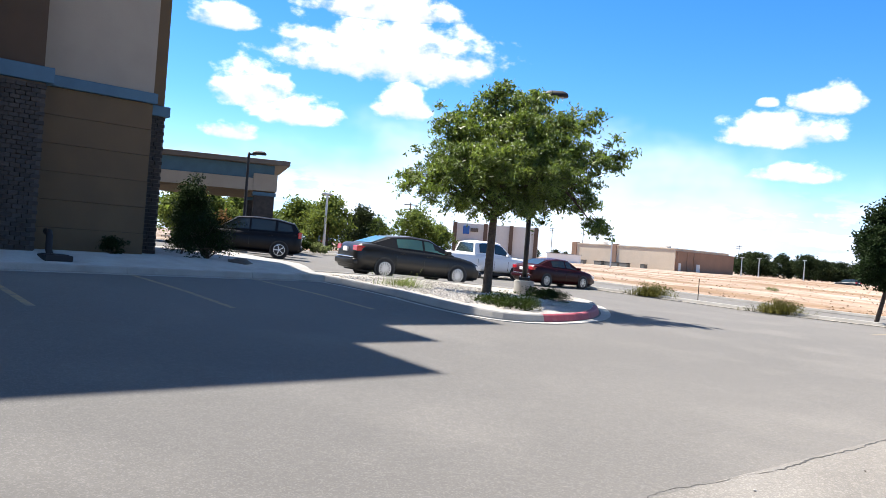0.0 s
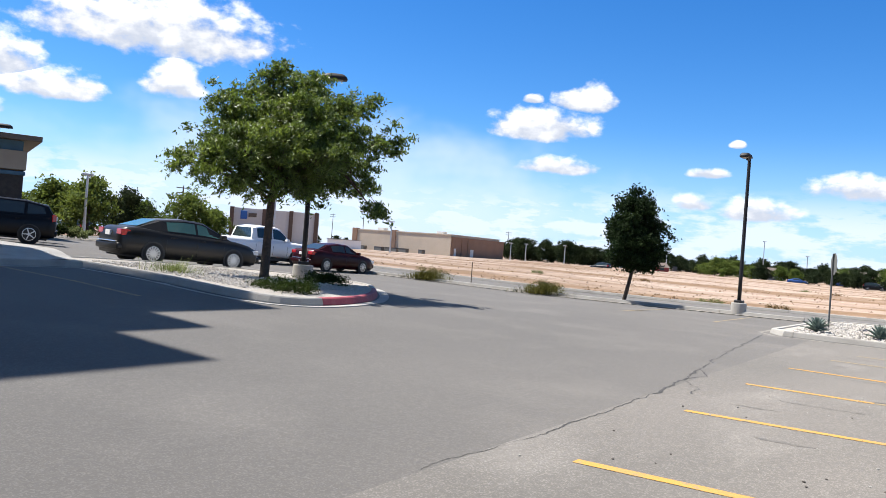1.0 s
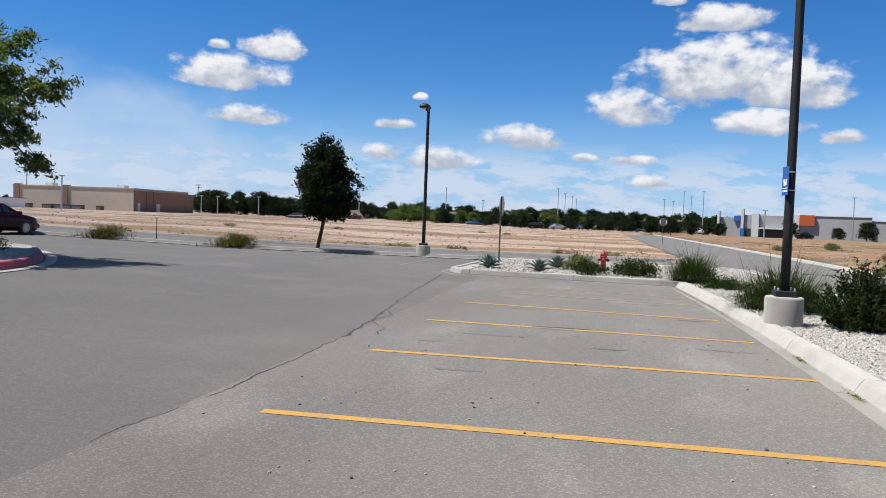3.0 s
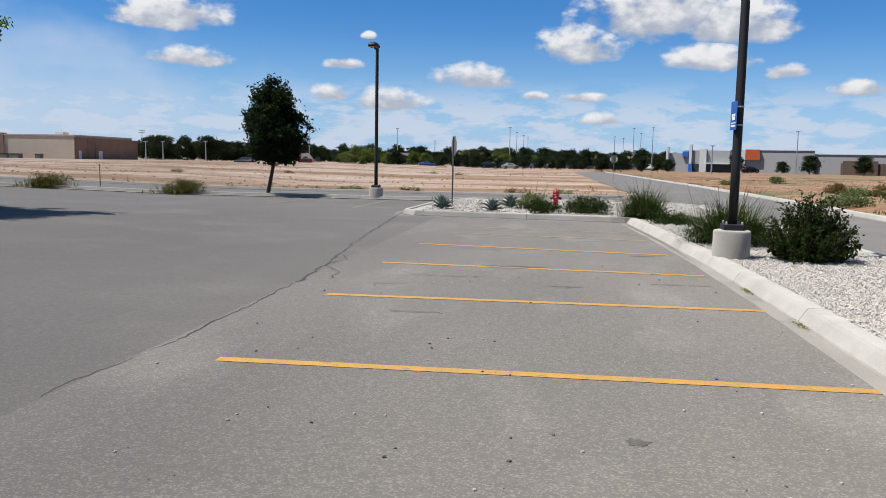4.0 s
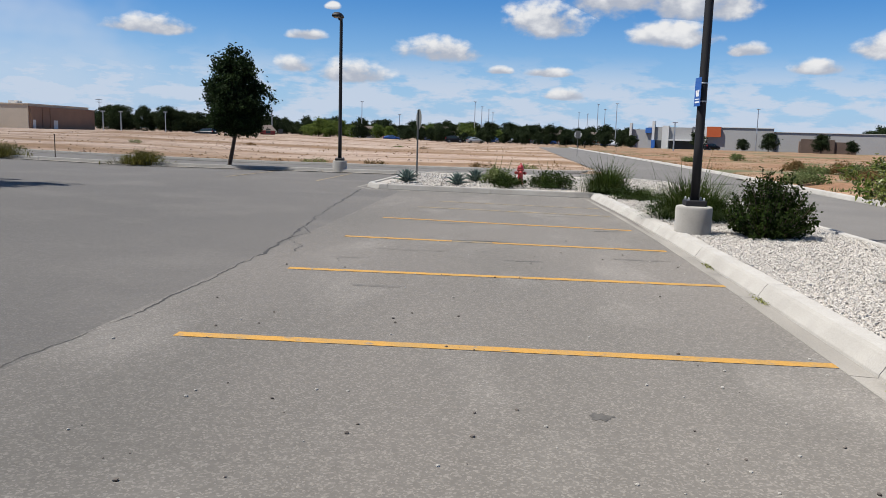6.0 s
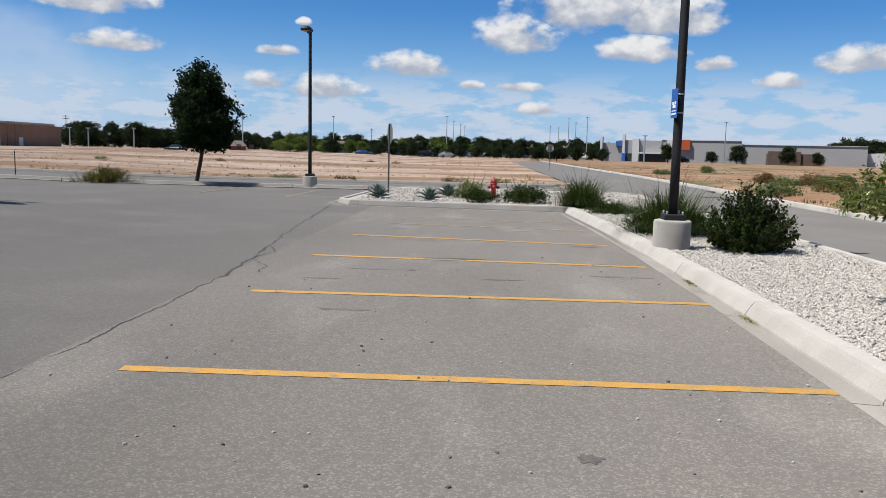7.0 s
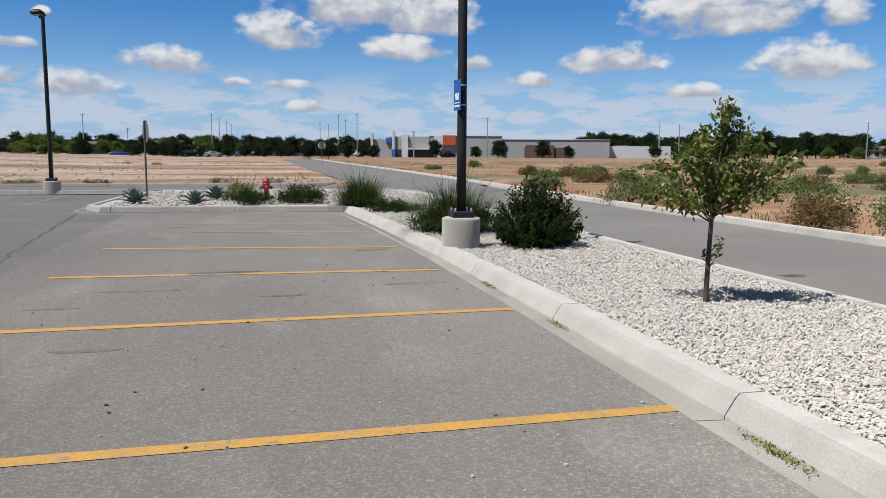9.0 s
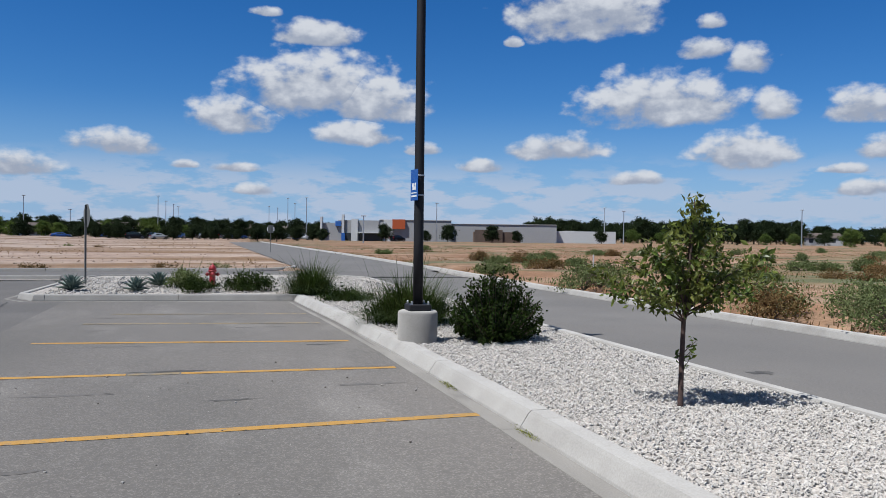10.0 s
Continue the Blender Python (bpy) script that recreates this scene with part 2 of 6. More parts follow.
MORTAR = material("brick_mortar", (0.102, 0.0907, 0.0816), 0.95, fine=90, fine_amount=0.15)
ROOF_EDGE = material("bronze_fascia", (0.0966, 0.0756, 0.0575), 0.5, fine=40, fine_amount=0.06, bump=0.05)
BLACK_METAL = material("black_metal", (0.014, 0.014, 0.016), 0.6, fine=30, fine_amount=0.1, bump=0.05, specular=0.3)
SIGN_BACK = material("weathered_sign_back", (0.0966, 0.1, 0.0966), 0.7, fine=30, fine_amount=0.1, bump=0.05)
LENS = material("lamp_lens", (0.10, 0.10, 0.095), 0.35, fine=30, fine_amount=0.03, bump=0)
STEEL = material("galvanised_steel", (0.42, 0.43, 0.44), 0.45, fine=50, fine_amount=0.1, bump=0.05, metallic=0.8)
HYDRANT_RED = material("hydrant_red", (0.277, 0.0104, 0.0126), 0.4, (0.23, 0.00864, 0.0115), 9, fine=40, fine_amount=0.1, bump=0.1, coat=0.3)
SIGN_BLUE = material("sign_blue", (0.0121, 0.0786, 0.302), 0.5, fine=30, fine_amount=0.04, bump=0)
WHITE = material("white_paint", (0.647, 0.647, 0.639), 0.5, fine=40, fine_amount=0.03, bump=0)
LEAF_ASH = material("ash_leaf", (0.0521, 0.084, 0.0168), 0.45, (0.0966, 0.139, 0.0294), 1.3, fine=6, fine_amount=0.2, bump=0, island=0.5, glow_through=0.35, specular=0.4)
LEAF_DARK = material("dark_leaf", (0.0111, 0.0213, 0.00785), 0.6, (0.0157, 0.0277, 0.00924), 1.5, fine=6, fine_amount=0.2, bump=0, island=0.35, glow_through=0.15, specular=0.05)
LEAF_PEAR = material("young_leaf", (0.062, 0.098, 0.018), 0.36, (0.115, 0.125, 0.03), 3.0, fine=8, fine_amount=0.2, bump=0, island=0.5, glow_through=0.35, specular=0.35)
LEAF_BUSH = material("bush_leaf", (0.0123, 0.0239, 0.00435), 0.6, (0.0217, 0.0362, 0.00652), 3.0, fine=8, fine_amount=0.2, bump=0, island=0.5, glow_through=0.25, specular=0.08)
BLADE = material("grass_blade", (0.0302, 0.0524, 0.0134), 0.6, (0.047, 0.0638, 0.0202), 3.0, fine=8, fine_amount=0.2, bump=0, island=0.4, glow_through=0.25, specular=0.15)
SAGE = material("sage_leaf", (0.125, 0.148, 0.062), 0.8, (0.09, 0.118, 0.043), 1.0, fine=8, fine_amount=0.2, bump=0, island=0.4, glow_through=0.3, specular=0.1)
OLIVE = material("olive_leaf", (0.0941, 0.0907, 0.0269), 0.8, (0.0571, 0.0605, 0.0168), 1.5, fine=8, fine_amount=0.2, bump=0, island=0.5, glow_through=0.2, specular=0.1)
STRAW = material("straw_blade", (0.19, 0.115, 0.05), 0.85, (0.13, 0.095, 0.038), 1.0, fine=8, fine_amount=0.2, bump=0, island=0.4, glow_through=0.2, specular=0.1)
WEED = material("gutter_weed", (0.192, 0.192, 0.04), 0.8, (0.128, 0.144, 0.032), 20, fine=30, fine_amount=0.2, bump=0, island=0.4)
AGAVE = material("agave_leaf", (0.128, 0.176, 0.152), 0.6, (0.096, 0.136, 0.12), 5, fine=15, fine_amount=0.12, bump=0.05, island=0.15)
BARK = material("bark", (0.0907, 0.0635, 0.0454), 0.95, (0.0544, 0.0393, 0.0302), 14, fine=60, fine_amount=0.3, bump=0.8, bump_scale=45, dist=0.02)
BARK_RED = material("young_bark", (0.0786, 0.0454, 0.0363), 0.8, (0.0544, 0.0333, 0.0272), 18, fine=60, fine_amount=0.3, bump=0.4, bump_scale=60)
FAR_LEAF = material("far_foliage", (0.0571, 0.0874, 0.0202), 0.8, (0.084, 0.114, 0.0302), 0.12, fine=1.5, fine_amount=0.3, bump=0, island=0.35, glow_through=0.3, specular=0.1)
FAR_DARK = material("far_dark_foliage", (0.0139, 0.0231, 0.00924), 0.8, (0.0208, 0.0314, 0.0116), 0.12, fine=1.5, fine_amount=0.3, bump=0, island=0.35, glow_through=0.15, specular=0.1)
STONE = material("stone", (0.133, 0.115, 0.1), 0.9, (0.0848, 0.0726, 0.0635), 8, fine=50, fine_amount=0.2, bump=0.5, bump_scale=40, random_value=0.4)


# ---- building helpers ----
def finish(name, bm, mat, smooth=False):
    me = bpy.data.meshes.new(name)
    bm.to_mesh(me)
    bm.free()
    for k in (mat if isinstance(mat, (list, tuple)) else [mat]):
        me.materials.append(k)
    if smooth:
        me.shade_smooth()
    return me


def part(name, bm, mat, parent=None, label="", smooth=False):
    ob = new(name, finish(name, bm, mat, smooth))
    ob.parent = parent
    return tagged(ob, label)


def thing(name, m, label, category, group="", kind=""):
    ob = new(name)
    ob.empty_display_size = 0.1
    ob.matrix_basis = m
    return tagged(ob, label, category, group, kind)


def structure(name, bm, mat, label="", smooth=False):
    return tagged(part(name, bm, mat, None, label, smooth), kind="structure")


def box(bm, x0, x1, y0, y1, z0, z1, bevel=0.0):
    r = bmesh.ops.create_cube(bm, size=1, matrix=Matrix.Translation(((x0 + x1) / 2, (y0 + y1) / 2, (z0 + z1) / 2)) @ Matrix.Diagonal((abs(x1 - x0), abs(y1 - y0), abs(z1 - z0), 1)))
    if bevel:
        edges = {e for v in r["verts"] for e in v.link_edges}
        bmesh.ops.bevel(bm, geom=list(edges), offset=bevel, segments=2, affect="EDGES", profile=0.5)
    return bm


def boxed(*a, bevel=0.0):
    return box(bmesh.new(), *a, bevel=bevel)


def lathe(profile, n=20, bm=None, at=Matrix.Identity(4)):
    bm = bm or bmesh.new()
    rings = [[bm.verts.new(at @ Vector((r * math.cos(2 * math.pi * i / n), r * math.sin(2 * math.pi * i / n), z))) for i in range(n)] for r, z in profile]
    for a, b in zip(rings, rings[1:]):
        for i in range(n):
            bm.faces.new((a[i], a[(i + 1) % n], b[(i + 1) % n], b[i]))
    bm.faces.new(list(reversed(rings[0])))
    bm.faces.new(rings[-1])
    return bm


def tube(bm, pts, radii, n=7):
    rings = []
    for i, (p, r) in enumerate(zip(pts, radii)):
        p = Vector(p)
        d = (Vector(pts[min(i + 1, len(pts) - 1)]) - Vector(pts[max(i - 1, 0)])).normalized()
        u = d.cross(Vector((0.31, 0.95, 0.05))).normalized()
        w = d.cross(u)
        rings.append([bm.verts.new(p + (u * math.cos(2 * math.pi * k / n) + w * math.sin(2 * math.pi * k / n)) * r) for k in range(n)])
    for a, b in zip(rings, rings[1:]):
        for k in range(n):
            bm.faces.new((a[k], a[(k + 1) % n], b[(k + 1) % n], b[k]))
    bm.faces.new(list(reversed(rings[0])))
    bm.faces.new(rings[-1])
    return bm


def quads(name, verts, faces, mat, parent=None, label="", smooth=False):
    me = bpy.data.meshes.new(name)
    me.from_pydata(verts, [], faces)
    me.materials.append(mat)
    if smooth:
        me.shade_smooth()
    ob = new(name, me)
    ob.parent = parent
    return tagged(ob, label)


def ease(a):
    a = min(1.0, max(0.0, a))
    return a * a * (3 - 2 * a)


def step_line(x, knots):
    for (xa, za), (xb, zb) in zip(knots, knots[1:]):
        if x <= xb:
            return za + (zb - za) * max(0.0, (x - xa)) / (xb - xa)
    return knots[-1][1]


def gz(x, y):
    """Height of the paving: level in front, rising towards the hotel."""
    u = -x
    a = step_line(u, ((3.5, 0.0), (6, 0.05), (10, 0.27), (14, 0.47), (17, 0.56), (20, 0.60), (32, 0.80), (50, 0.95)))
    b = step_line(u, ((15, 0.0), (40, 0.5), (60, 0.6)))
    return a + (b - a) * ease((y - 9) / 21)


def sheet(name, x0, x1, y0, y1, dz, mat, step=1.0, label="", inside=None):
    nx, ny = max(1, round((x1 - x0) / step)), max(1, round((y1 - y0) / step))
    verts, faces = [], []
    for j in range(ny + 1):
        for i in range(nx + 1):
            x, y = x0 + (x1 - x0) * i / nx, y0 + (y1 - y0) * j / ny
            verts.append((x, y, gz(x, y) + dz))
    for j in range(ny):
        for i in range(nx):
            k = j * (nx + 1) + i
            faces.append((k, k + 1, k + nx + 2, k + nx + 1))
    return tagged(quads(name, verts, faces, mat, None, label, True), kind="structure")


def outline(pts, n=6):
    """A closed smooth line through the corner points (Catmull-Rom)."""
    out = []
    k = len(pts)
    for i in range(k):
        p0, p1, p2, p3 = (Vector(pts[(i + j) % k]) for j in (-1, 0, 1, 2))
        for s in range(n):
            t = s / n
            out.append(0.5 * (2 * p1 + (p2 - p0) * t + (2 * p0 - 5 * p1 + 4 * p2 - p3) * t * t + (3 * p1 - p0 - 3 * p2 + p3) * t ** 3))
    return out


def kerb_run(pts, width, height, mat, parent, gutter=0.0, joint=0.012, length=3.0, closed=False, side=1, face=0.035, names=("kerb_stone", "gutter_slab"), gutter_mat=None):
    """Cast kerb lengths along a line; the gutter lies on the side given, with a joint between the lengths."""
    pts = [Vector((p[0], p[1])) for p in pts]
    if closed:
        pts.append(pts[0])
    dist, runs, cur = 0.0, [], [pts[0]]
    for a, b in zip(pts, pts[1:]):
        while dist + (b - a).length >= length:
            c = a + (b - a).normalized() * (length - dist)
            cur.append(c)
            runs.append(cur)
            a, cur, dist = c, [c], 0.0
        dist += (b - a).length
        cur.append(b)
    if (cur[-1] - cur[0]).length > 0.05:
        runs.append(cur)
    for run in runs:
        profiles = [(names[0], ((0, -0.06), (0.0, height * 0.12), (face, height - 0.025), (face + 0.025, height), (width - 0.015, height), (width, height - 0.02), (width, -0.06)))]
        if gutter:
            profiles.append((names[1], ((-gutter, -0.05), (-gutter, 0.004), (-0.002, -0.004), (-0.002, -0.05))))
        dirs = [(run[min(i + 1, len(run) - 1)] - run[max(i - 1, 0)]).normalized() for i in range(len(run))]
        for nm, prof in profiles:
            bm = bmesh.new()
            rings = []
            for i, (p, d) in enumerate(zip(run, dirs)):
                shift = joint / 2 if i == 0 else -joint / 2 if i == len(run) - 1 else 0
                q = p + d * shift
                nrm = Vector((d.y, -d.x)) * side
                rings.append([bm.verts.new((q.x + nrm.x * o, q.y + nrm.y * o, gz(q.x, q.y) + h)) for o, h in prof])
            for a, b in zip(rings, rings[1:]):
                for k in range(len(prof) - 1):
                    bm.faces.new((a[k], b[k], b[k + 1], a[k + 1]))
            bm.faces.new(rings[0])
            bm.faces.new(list(reversed(rings[-1])))
            bmesh.ops.recalc_face_normals(bm, faces=bm.faces)
            part(nm, bm, gutter_mat or mat if nm == names[1] else mat, parent)


def fill(name, pts, dz, mat, label="", parent=None):
    bm = bmesh.new()
    vs = [bm.verts.new((p[0], p[1], gz(p[0], p[1]) + dz)) for p in pts]
    f = bm.faces.new(vs)
    if f.normal.z < 0:
        f.normal_flip()
    bmesh.ops.triangulate(bm, faces=[f])
    ob = part(name, bm, mat, parent, label)
    return ob if parent else tagged(ob, kind="structure")


# ---- ground ----
def make_ground():
    def lines(lo, hi, step, far):
        v = list(np.arange(lo, hi + 0.01, step))
        for k in far:
            v = [lo - k] + v + [hi + k]
        return sorted(v)
    xs = lines(-60, 80, 1.0, (8, 20, 45, 90, 180, 400, 900, 2200))
    ys = lines(-30, 130, 1.0, (8, 20, 45, 90, 180, 400, 900, 2200))
    verts, faces, idx = [], [], []
    for y in ys:
        for x in xs:
            paved = x < 10.9 and y < 37.3 or 4.2 < x < 12.5 and y < 175
            bump = 0.10 * (noise.noise((x * 0.13, y * 0.13, 0)) + 0.5 * noise.noise((x * 0.5, y * 0.5, 3)))
            verts.append((x, y, gz(x, y) - 0.09 if paved else 0.06 + bump + gz(x, y)))
    nx = len(xs)
    for j in range(len(ys) - 1):
        for i in range(nx - 1):
            k = j * nx + i
            faces.append((k, k + 1, k + nx + 1, k + nx))
            idx.append(1 if xs[i] > 8 else 0)
    ob = quads("ground", verts, faces, SAND, None, "bare pinkish sand and dry brown field", True)
    ob.data.materials.append(DRY)
    ob.data.polygons.foreach_set("material_index", idx)
    tagged(ob, kind="structure")


make_ground()
sheet("parking_lot", -60, -2.88, -26, 30.35, 0.0, ASPHALT, 0.8, "weathered grey asphalt parking lot")
sheet("stall_paving", -2.88, 2.66, -26, 21.4, 0.0, STALL_ASPHALT, 0.8, "paler worn asphalt of the parking stalls")
sheet("lot_corner", -2.88, 2.66, 21.4, 30.35, -0.03, ASPHALT, 0.8, "asphalt under the planter edge")
sheet("road", 5.9, 10.3, -26, 31.4, 0.0, ROAD, 2.0, "grey asphalt access road")
sheet("cross_road", -60, 10.3, 30.95, 36.8, 0.0, ROAD, 2.0, "grey asphalt cross road")
sheet("far_road", 4.6, 11.2, 36.8, 170, 0.0, ROAD, 4.0, "straight grey asphalt road across the field")


def stall_line(x0, x1, ya, yb, mat, label, width=0.125):
    bm = bmesh.new()
    n = 24
    a, b = [], []
    for i in range(n + 1):
        x, y = x0 + (x1 - x0) * i / n, ya + (yb - ya) * i / n
        a.append(bm.verts.new((x, y + width / 2 + 0.006 * noise.noise((i * 0.9, ya, 1)), gz(x, y) + 0.004)))
        b.append(bm.verts.new((x, y - width / 2 + 0.006 * noise.noise((i * 0.9, ya, 7)), gz(x, y) + 0.004)))
    for i in range(n):
        bm.faces.new((b[i], b[i + 1], a[i + 1], a[i]))
    structure("stall_line", bm, mat, label)


for x0, ya, x1, yb, mat in ((-2.21, 4.91, 2.65, 4.99, YELLOW), (-2.24, 7.99, 2.66, 8.08, YELLOW), (-2.24, 11.0, -0.6, 10.92, YELLOW), (0.0, 10.89, 2.52, 10.76, YELLOW), (-0.58, 10.918, -0.02, 10.892, FADED), (-2.15, 13.9, 2.38, 13.3, YELLOW), (-1.8, 16.4, 2.3, 15.85, FADED), (-1.5, 18.1, 2.25, 17.6, FADED), (-2.2, 1.85, 2.62, 1.88, YELLOW)):
    stall_line(x0, x1, ya, yb, mat, "yellow parking stall line" if mat is YELLOW else "faded yellow parking stall line")
for y in (5.0, 7.9, 1.9):
    stall_line(-16.9, -12.0, y, y, FADED, "faded parking stall line in the shade")


def cross_line(x, y0, y1):
    bm = bmesh.new()
    vs = [bm.verts.new((x + s * 0.05, y, gz(x, y) + 0.004)) for s, y in ((-1, y0), (1, y0), (1, y1), (-1, y1))]
    bm.faces.new(vs)
    structure("stall_line", bm, FADED, "faded yellow parking stall line")


for x in (-6.1, -9.15):
    cross_line(x, 24.3, 29.8)


def ribbon(name, pts, width, mat, label, seed):
    """A crack: an uneven dark strip along a wandering line, widening and closing."""
    rnd = random.Random(seed)
    line = []
    for (xa, ya), (xb, yb) in zip(pts, pts[1:]):
        n = max(2, int(math.hypot(xb - xa, yb - ya) / 0.06))
        for i in range(n):
            t = i / n
            line.append((xa + (xb - xa) * t, ya + (yb - ya) * t))
    bm = bmesh.new()
    left, right = [], []
    for i, (x, y) in enumerate(line):
        dx = 0.07 * noise.noise((x * 2.3, y * 2.3, seed)) + 0.035 * noise.noise((x * 9, y * 9, seed))
        w = width * (0.25 + 1.5 * max(0, 0.45 + noise.noise((y * 1.7, x, seed + 5))) * rnd.uniform(0.5, 1.2))
        left.append(bm.verts.new((x + dx - w, y, gz(x, y) + 0.003)))
        right.append(bm.verts.new((x + dx + w, y, gz(x, y) + 0.003)))
    for i in range(len(line) - 1):
        bm.faces.new((left[i], right[i], right[i + 1], left[i + 1]))
    structure(name, bm, mat, label)


ribbon("pavement_crack", [(-2.88, 8.7), (-2.85, 7.8), (-2.83, 6.5), (-2.82, 5.4)], 0.008, CRACK, "thin dark crack across the asphalt", 13)
ribbon("pavement_crack", [(-4.05, 21.4), (-3.52, 15.3), (-3.19, 12.2), (-2.96, 10.4), (-2.88, 8.7)], 0.018, CRACK, "long dark crack across the asphalt", 3)
ribbon("pavement_crack", [(-2.82, 5.4), (-2.9, 4.6), (-2.91, 3.7)], 0.005, STAINED, "thin closing end of the crack", 5)
ribbon("pavement_crack", [(-2.96, 10.4), (-2.6, 9.8), (-2.49, 9.2)], 0.010, CRACK, "short forked crack in the asphalt", 8)
ribbon("pavement_crack", [(-3.15, 12.0), (-2.85, 11.2), (-3.0, 10.5)], 0.010, CRACK, "short loop of crack in the asphalt", 9)


def blot(name, x, y, rx, ry, mat, label, seed):
    bm = bmesh.new()
    vs = []
    for i in range(40):
        a = 2 * math.pi * i / 40
        r = 0.75 + 0.5 * noise.noise((math.cos(a) * 2, math.sin(a) * 2, seed))
        vs.append(bm.verts.new((x + rx * r * math.cos(a), y + ry * r * math.sin(a), gz(x, y) + 0.002)))
    bm.faces.new(vs)
    structure(name, bm, mat, label)


blot("oil_stain", 0.85, 3.63, 0.085, 0.075, STAINED, "small dark oil spot on asphalt", 2)
blot("tyre_mark", -0.2, 11.05, 0.6, 0.09, STAINED, "dark tyre smear on asphalt", 4)
blot("tyre_mark", 0.5, 9.25, 0.32, 0.05, STAINED, "dark tyre smear on asphalt", 6)
blot("tar_patch", 6.8, 9.4, 0.22, 0.15, STAINED, "dark tar patch on the road", 7)
blot("tyre_mark", 1.9, 13.0, 0.3, 0.06, STAINED, "dark tyre smear on asphalt", 11)

mark = random.Random(5)
for k in range(12):
    y = 7.0 + 13.5 * mark.random()
    blot("tyre_mark", mark.uniform(-2.0, 2.3), y, mark.uniform(0.2, 0.65), mark.uniform(0.025, 0.07), SCUFF, "faint dark tyre scuff on asphalt", 30 + k)

# ---- planters, kerbs and islands ----
planter = thing("planter_kerb", pose(0, 0, 0), "cast concrete kerb round the gravel planter", "kerb", kind="structure")
kerb_run([(2.84, -20), (2.84, 8.2), (2.78, 12.0), (2.62, 16.0), (2.34, 20.8)], 0.27, 0.15, CONCRETE, planter, gutter=0.19, face=0.07, length=2.75, gutter_mat=GUTTER)
kerb_run([(2.62, 20.88), (-3.6, 21.6), (-4.05, 22.3), (-3.8, 29.9), (-3.2, 30.9), (2.5, 31.2), (5.0, 30.6), (5.9, 29.0), (5.9, -20)], 0.18, 0.15, CONCRETE, planter, gutter=0.3, side=1, gutter_mat=GUTTER)
fill("gravel_planter", [(3.08, -20), (3.08, 8.2), (3.02, 12), (2.86, 16), (2.6, 20.4), (2.55, 21.0), (-3.55, 21.75), (-3.9, 22.4), (-3.65, 29.8), (-3.1, 30.75), (2.5, 31.05), (4.9, 30.5), (5.75, 28.9), (5.75, -20)], 0.115, GRAVEL_BED, "white gravel bed of the planter")

strip = thing("verge_kerb", pose(0, 0, 0), "long cast concrete kerb along the cross road", "kerb", kind="structure")
kerb_run([(-4.4, 30.35), (-60, 30.35)], 0.2, 0.15, CONCRETE, strip, gutter=0.3, side=1)
sheet("verge_gravel", -60, -4.4, 30.12, 30.95, 0.03, GRAVEL_BED, 1.0, "pale gravel edge behind the kerb")
far_kerb = thing("roadside_kerb", pose(0, 0, 0), "pale concrete kerb along the sandy field", "kerb", kind="structure")
kerb_run([(-60, 36.8), (2.2, 36.8), (3.6, 37.5), (4.4, 39.0), (4.5, 40.0)], 0.2, 0.13, CONCRETE, far_kerb, length=6.0, side=-1)
kerb_run([(11.2, 170), (11.2, 60), (10.9, 40), (10.3, 24), (10.3, -20)], 0.22, 0.14, CONCRETE, far_kerb, length=6.0, side=-1)

ISLAND = outline([(-19.0, 10.4), (-15.0, 10.05), (-11.6, 9.95), (-10.6, 10.9), (-11.1, 13.3), (-12.7, 15.7), (-14.8, 17.7), (-17.0, 18.0), (-18.6, 16.5), (-19.2, 13.5)])
island = thing("island_kerb", pose(0, 0, 0), "concrete kerb round a gravel island, red-painted at its tip", "kerb", kind="structure")
kerb_run([(p.x, p.y) for p in ISLAND], 0.18, 0.15, CONCRETE, island, gutter=0.3, length=2.6, closed=True, side=-1)
fill("island_gravel", [(p.x * 0.985 - 0.22, p.y * 0.985 + 0.2) for p in ISLAND], 0.12, GRAVEL_BED, "pale gravel bed of the island")


def red_paint():
    bm = bmesh.new()
    pts = [p for p in ISLAND if p.x > -13.3 and 10.9 < p.y < 15.8]
    rings = []
    for i, p in enumerate(pts):
        d = (pts[min(i + 1, len(pts) - 1)] - pts[max(i - 1, 0)]).normalized()
        n = Vector((-d.y, d.x))
        g = gz(p.x, p.y)
        rings.append([bm.verts.new((p.x + n.x * o, p.y + n.y * o, g + h)) for o, h in ((-0.005, 0.0), (-0.004, 0.02), (0.03, 0.13), (0.055, 0.154), (0.165, 0.154))])
    for a, b in zip(rings, rings[1:]):
        for k in range(4):
            bm.faces.new((a[k], b[k], b[k + 1], a[k + 1]))
    bmesh.ops.recalc_face_normals(bm, faces=bm.faces)
    part("red_paint", bm, RED_PAINT, island, "faded red fire-lane paint")


red_paint()

# hotel apron: pavement behind a kerb
apron = thing("apron_kerb", pose(0, 0, 0), "concrete kerb along the hotel pavement", "kerb", kind="structure")
kerb_run([(-17.2, -22), (-17.2, 10.3), (-19.0, 10.6)], 0.18, 0.15, CONCRETE, apron, gutter=0.3, side=-1)


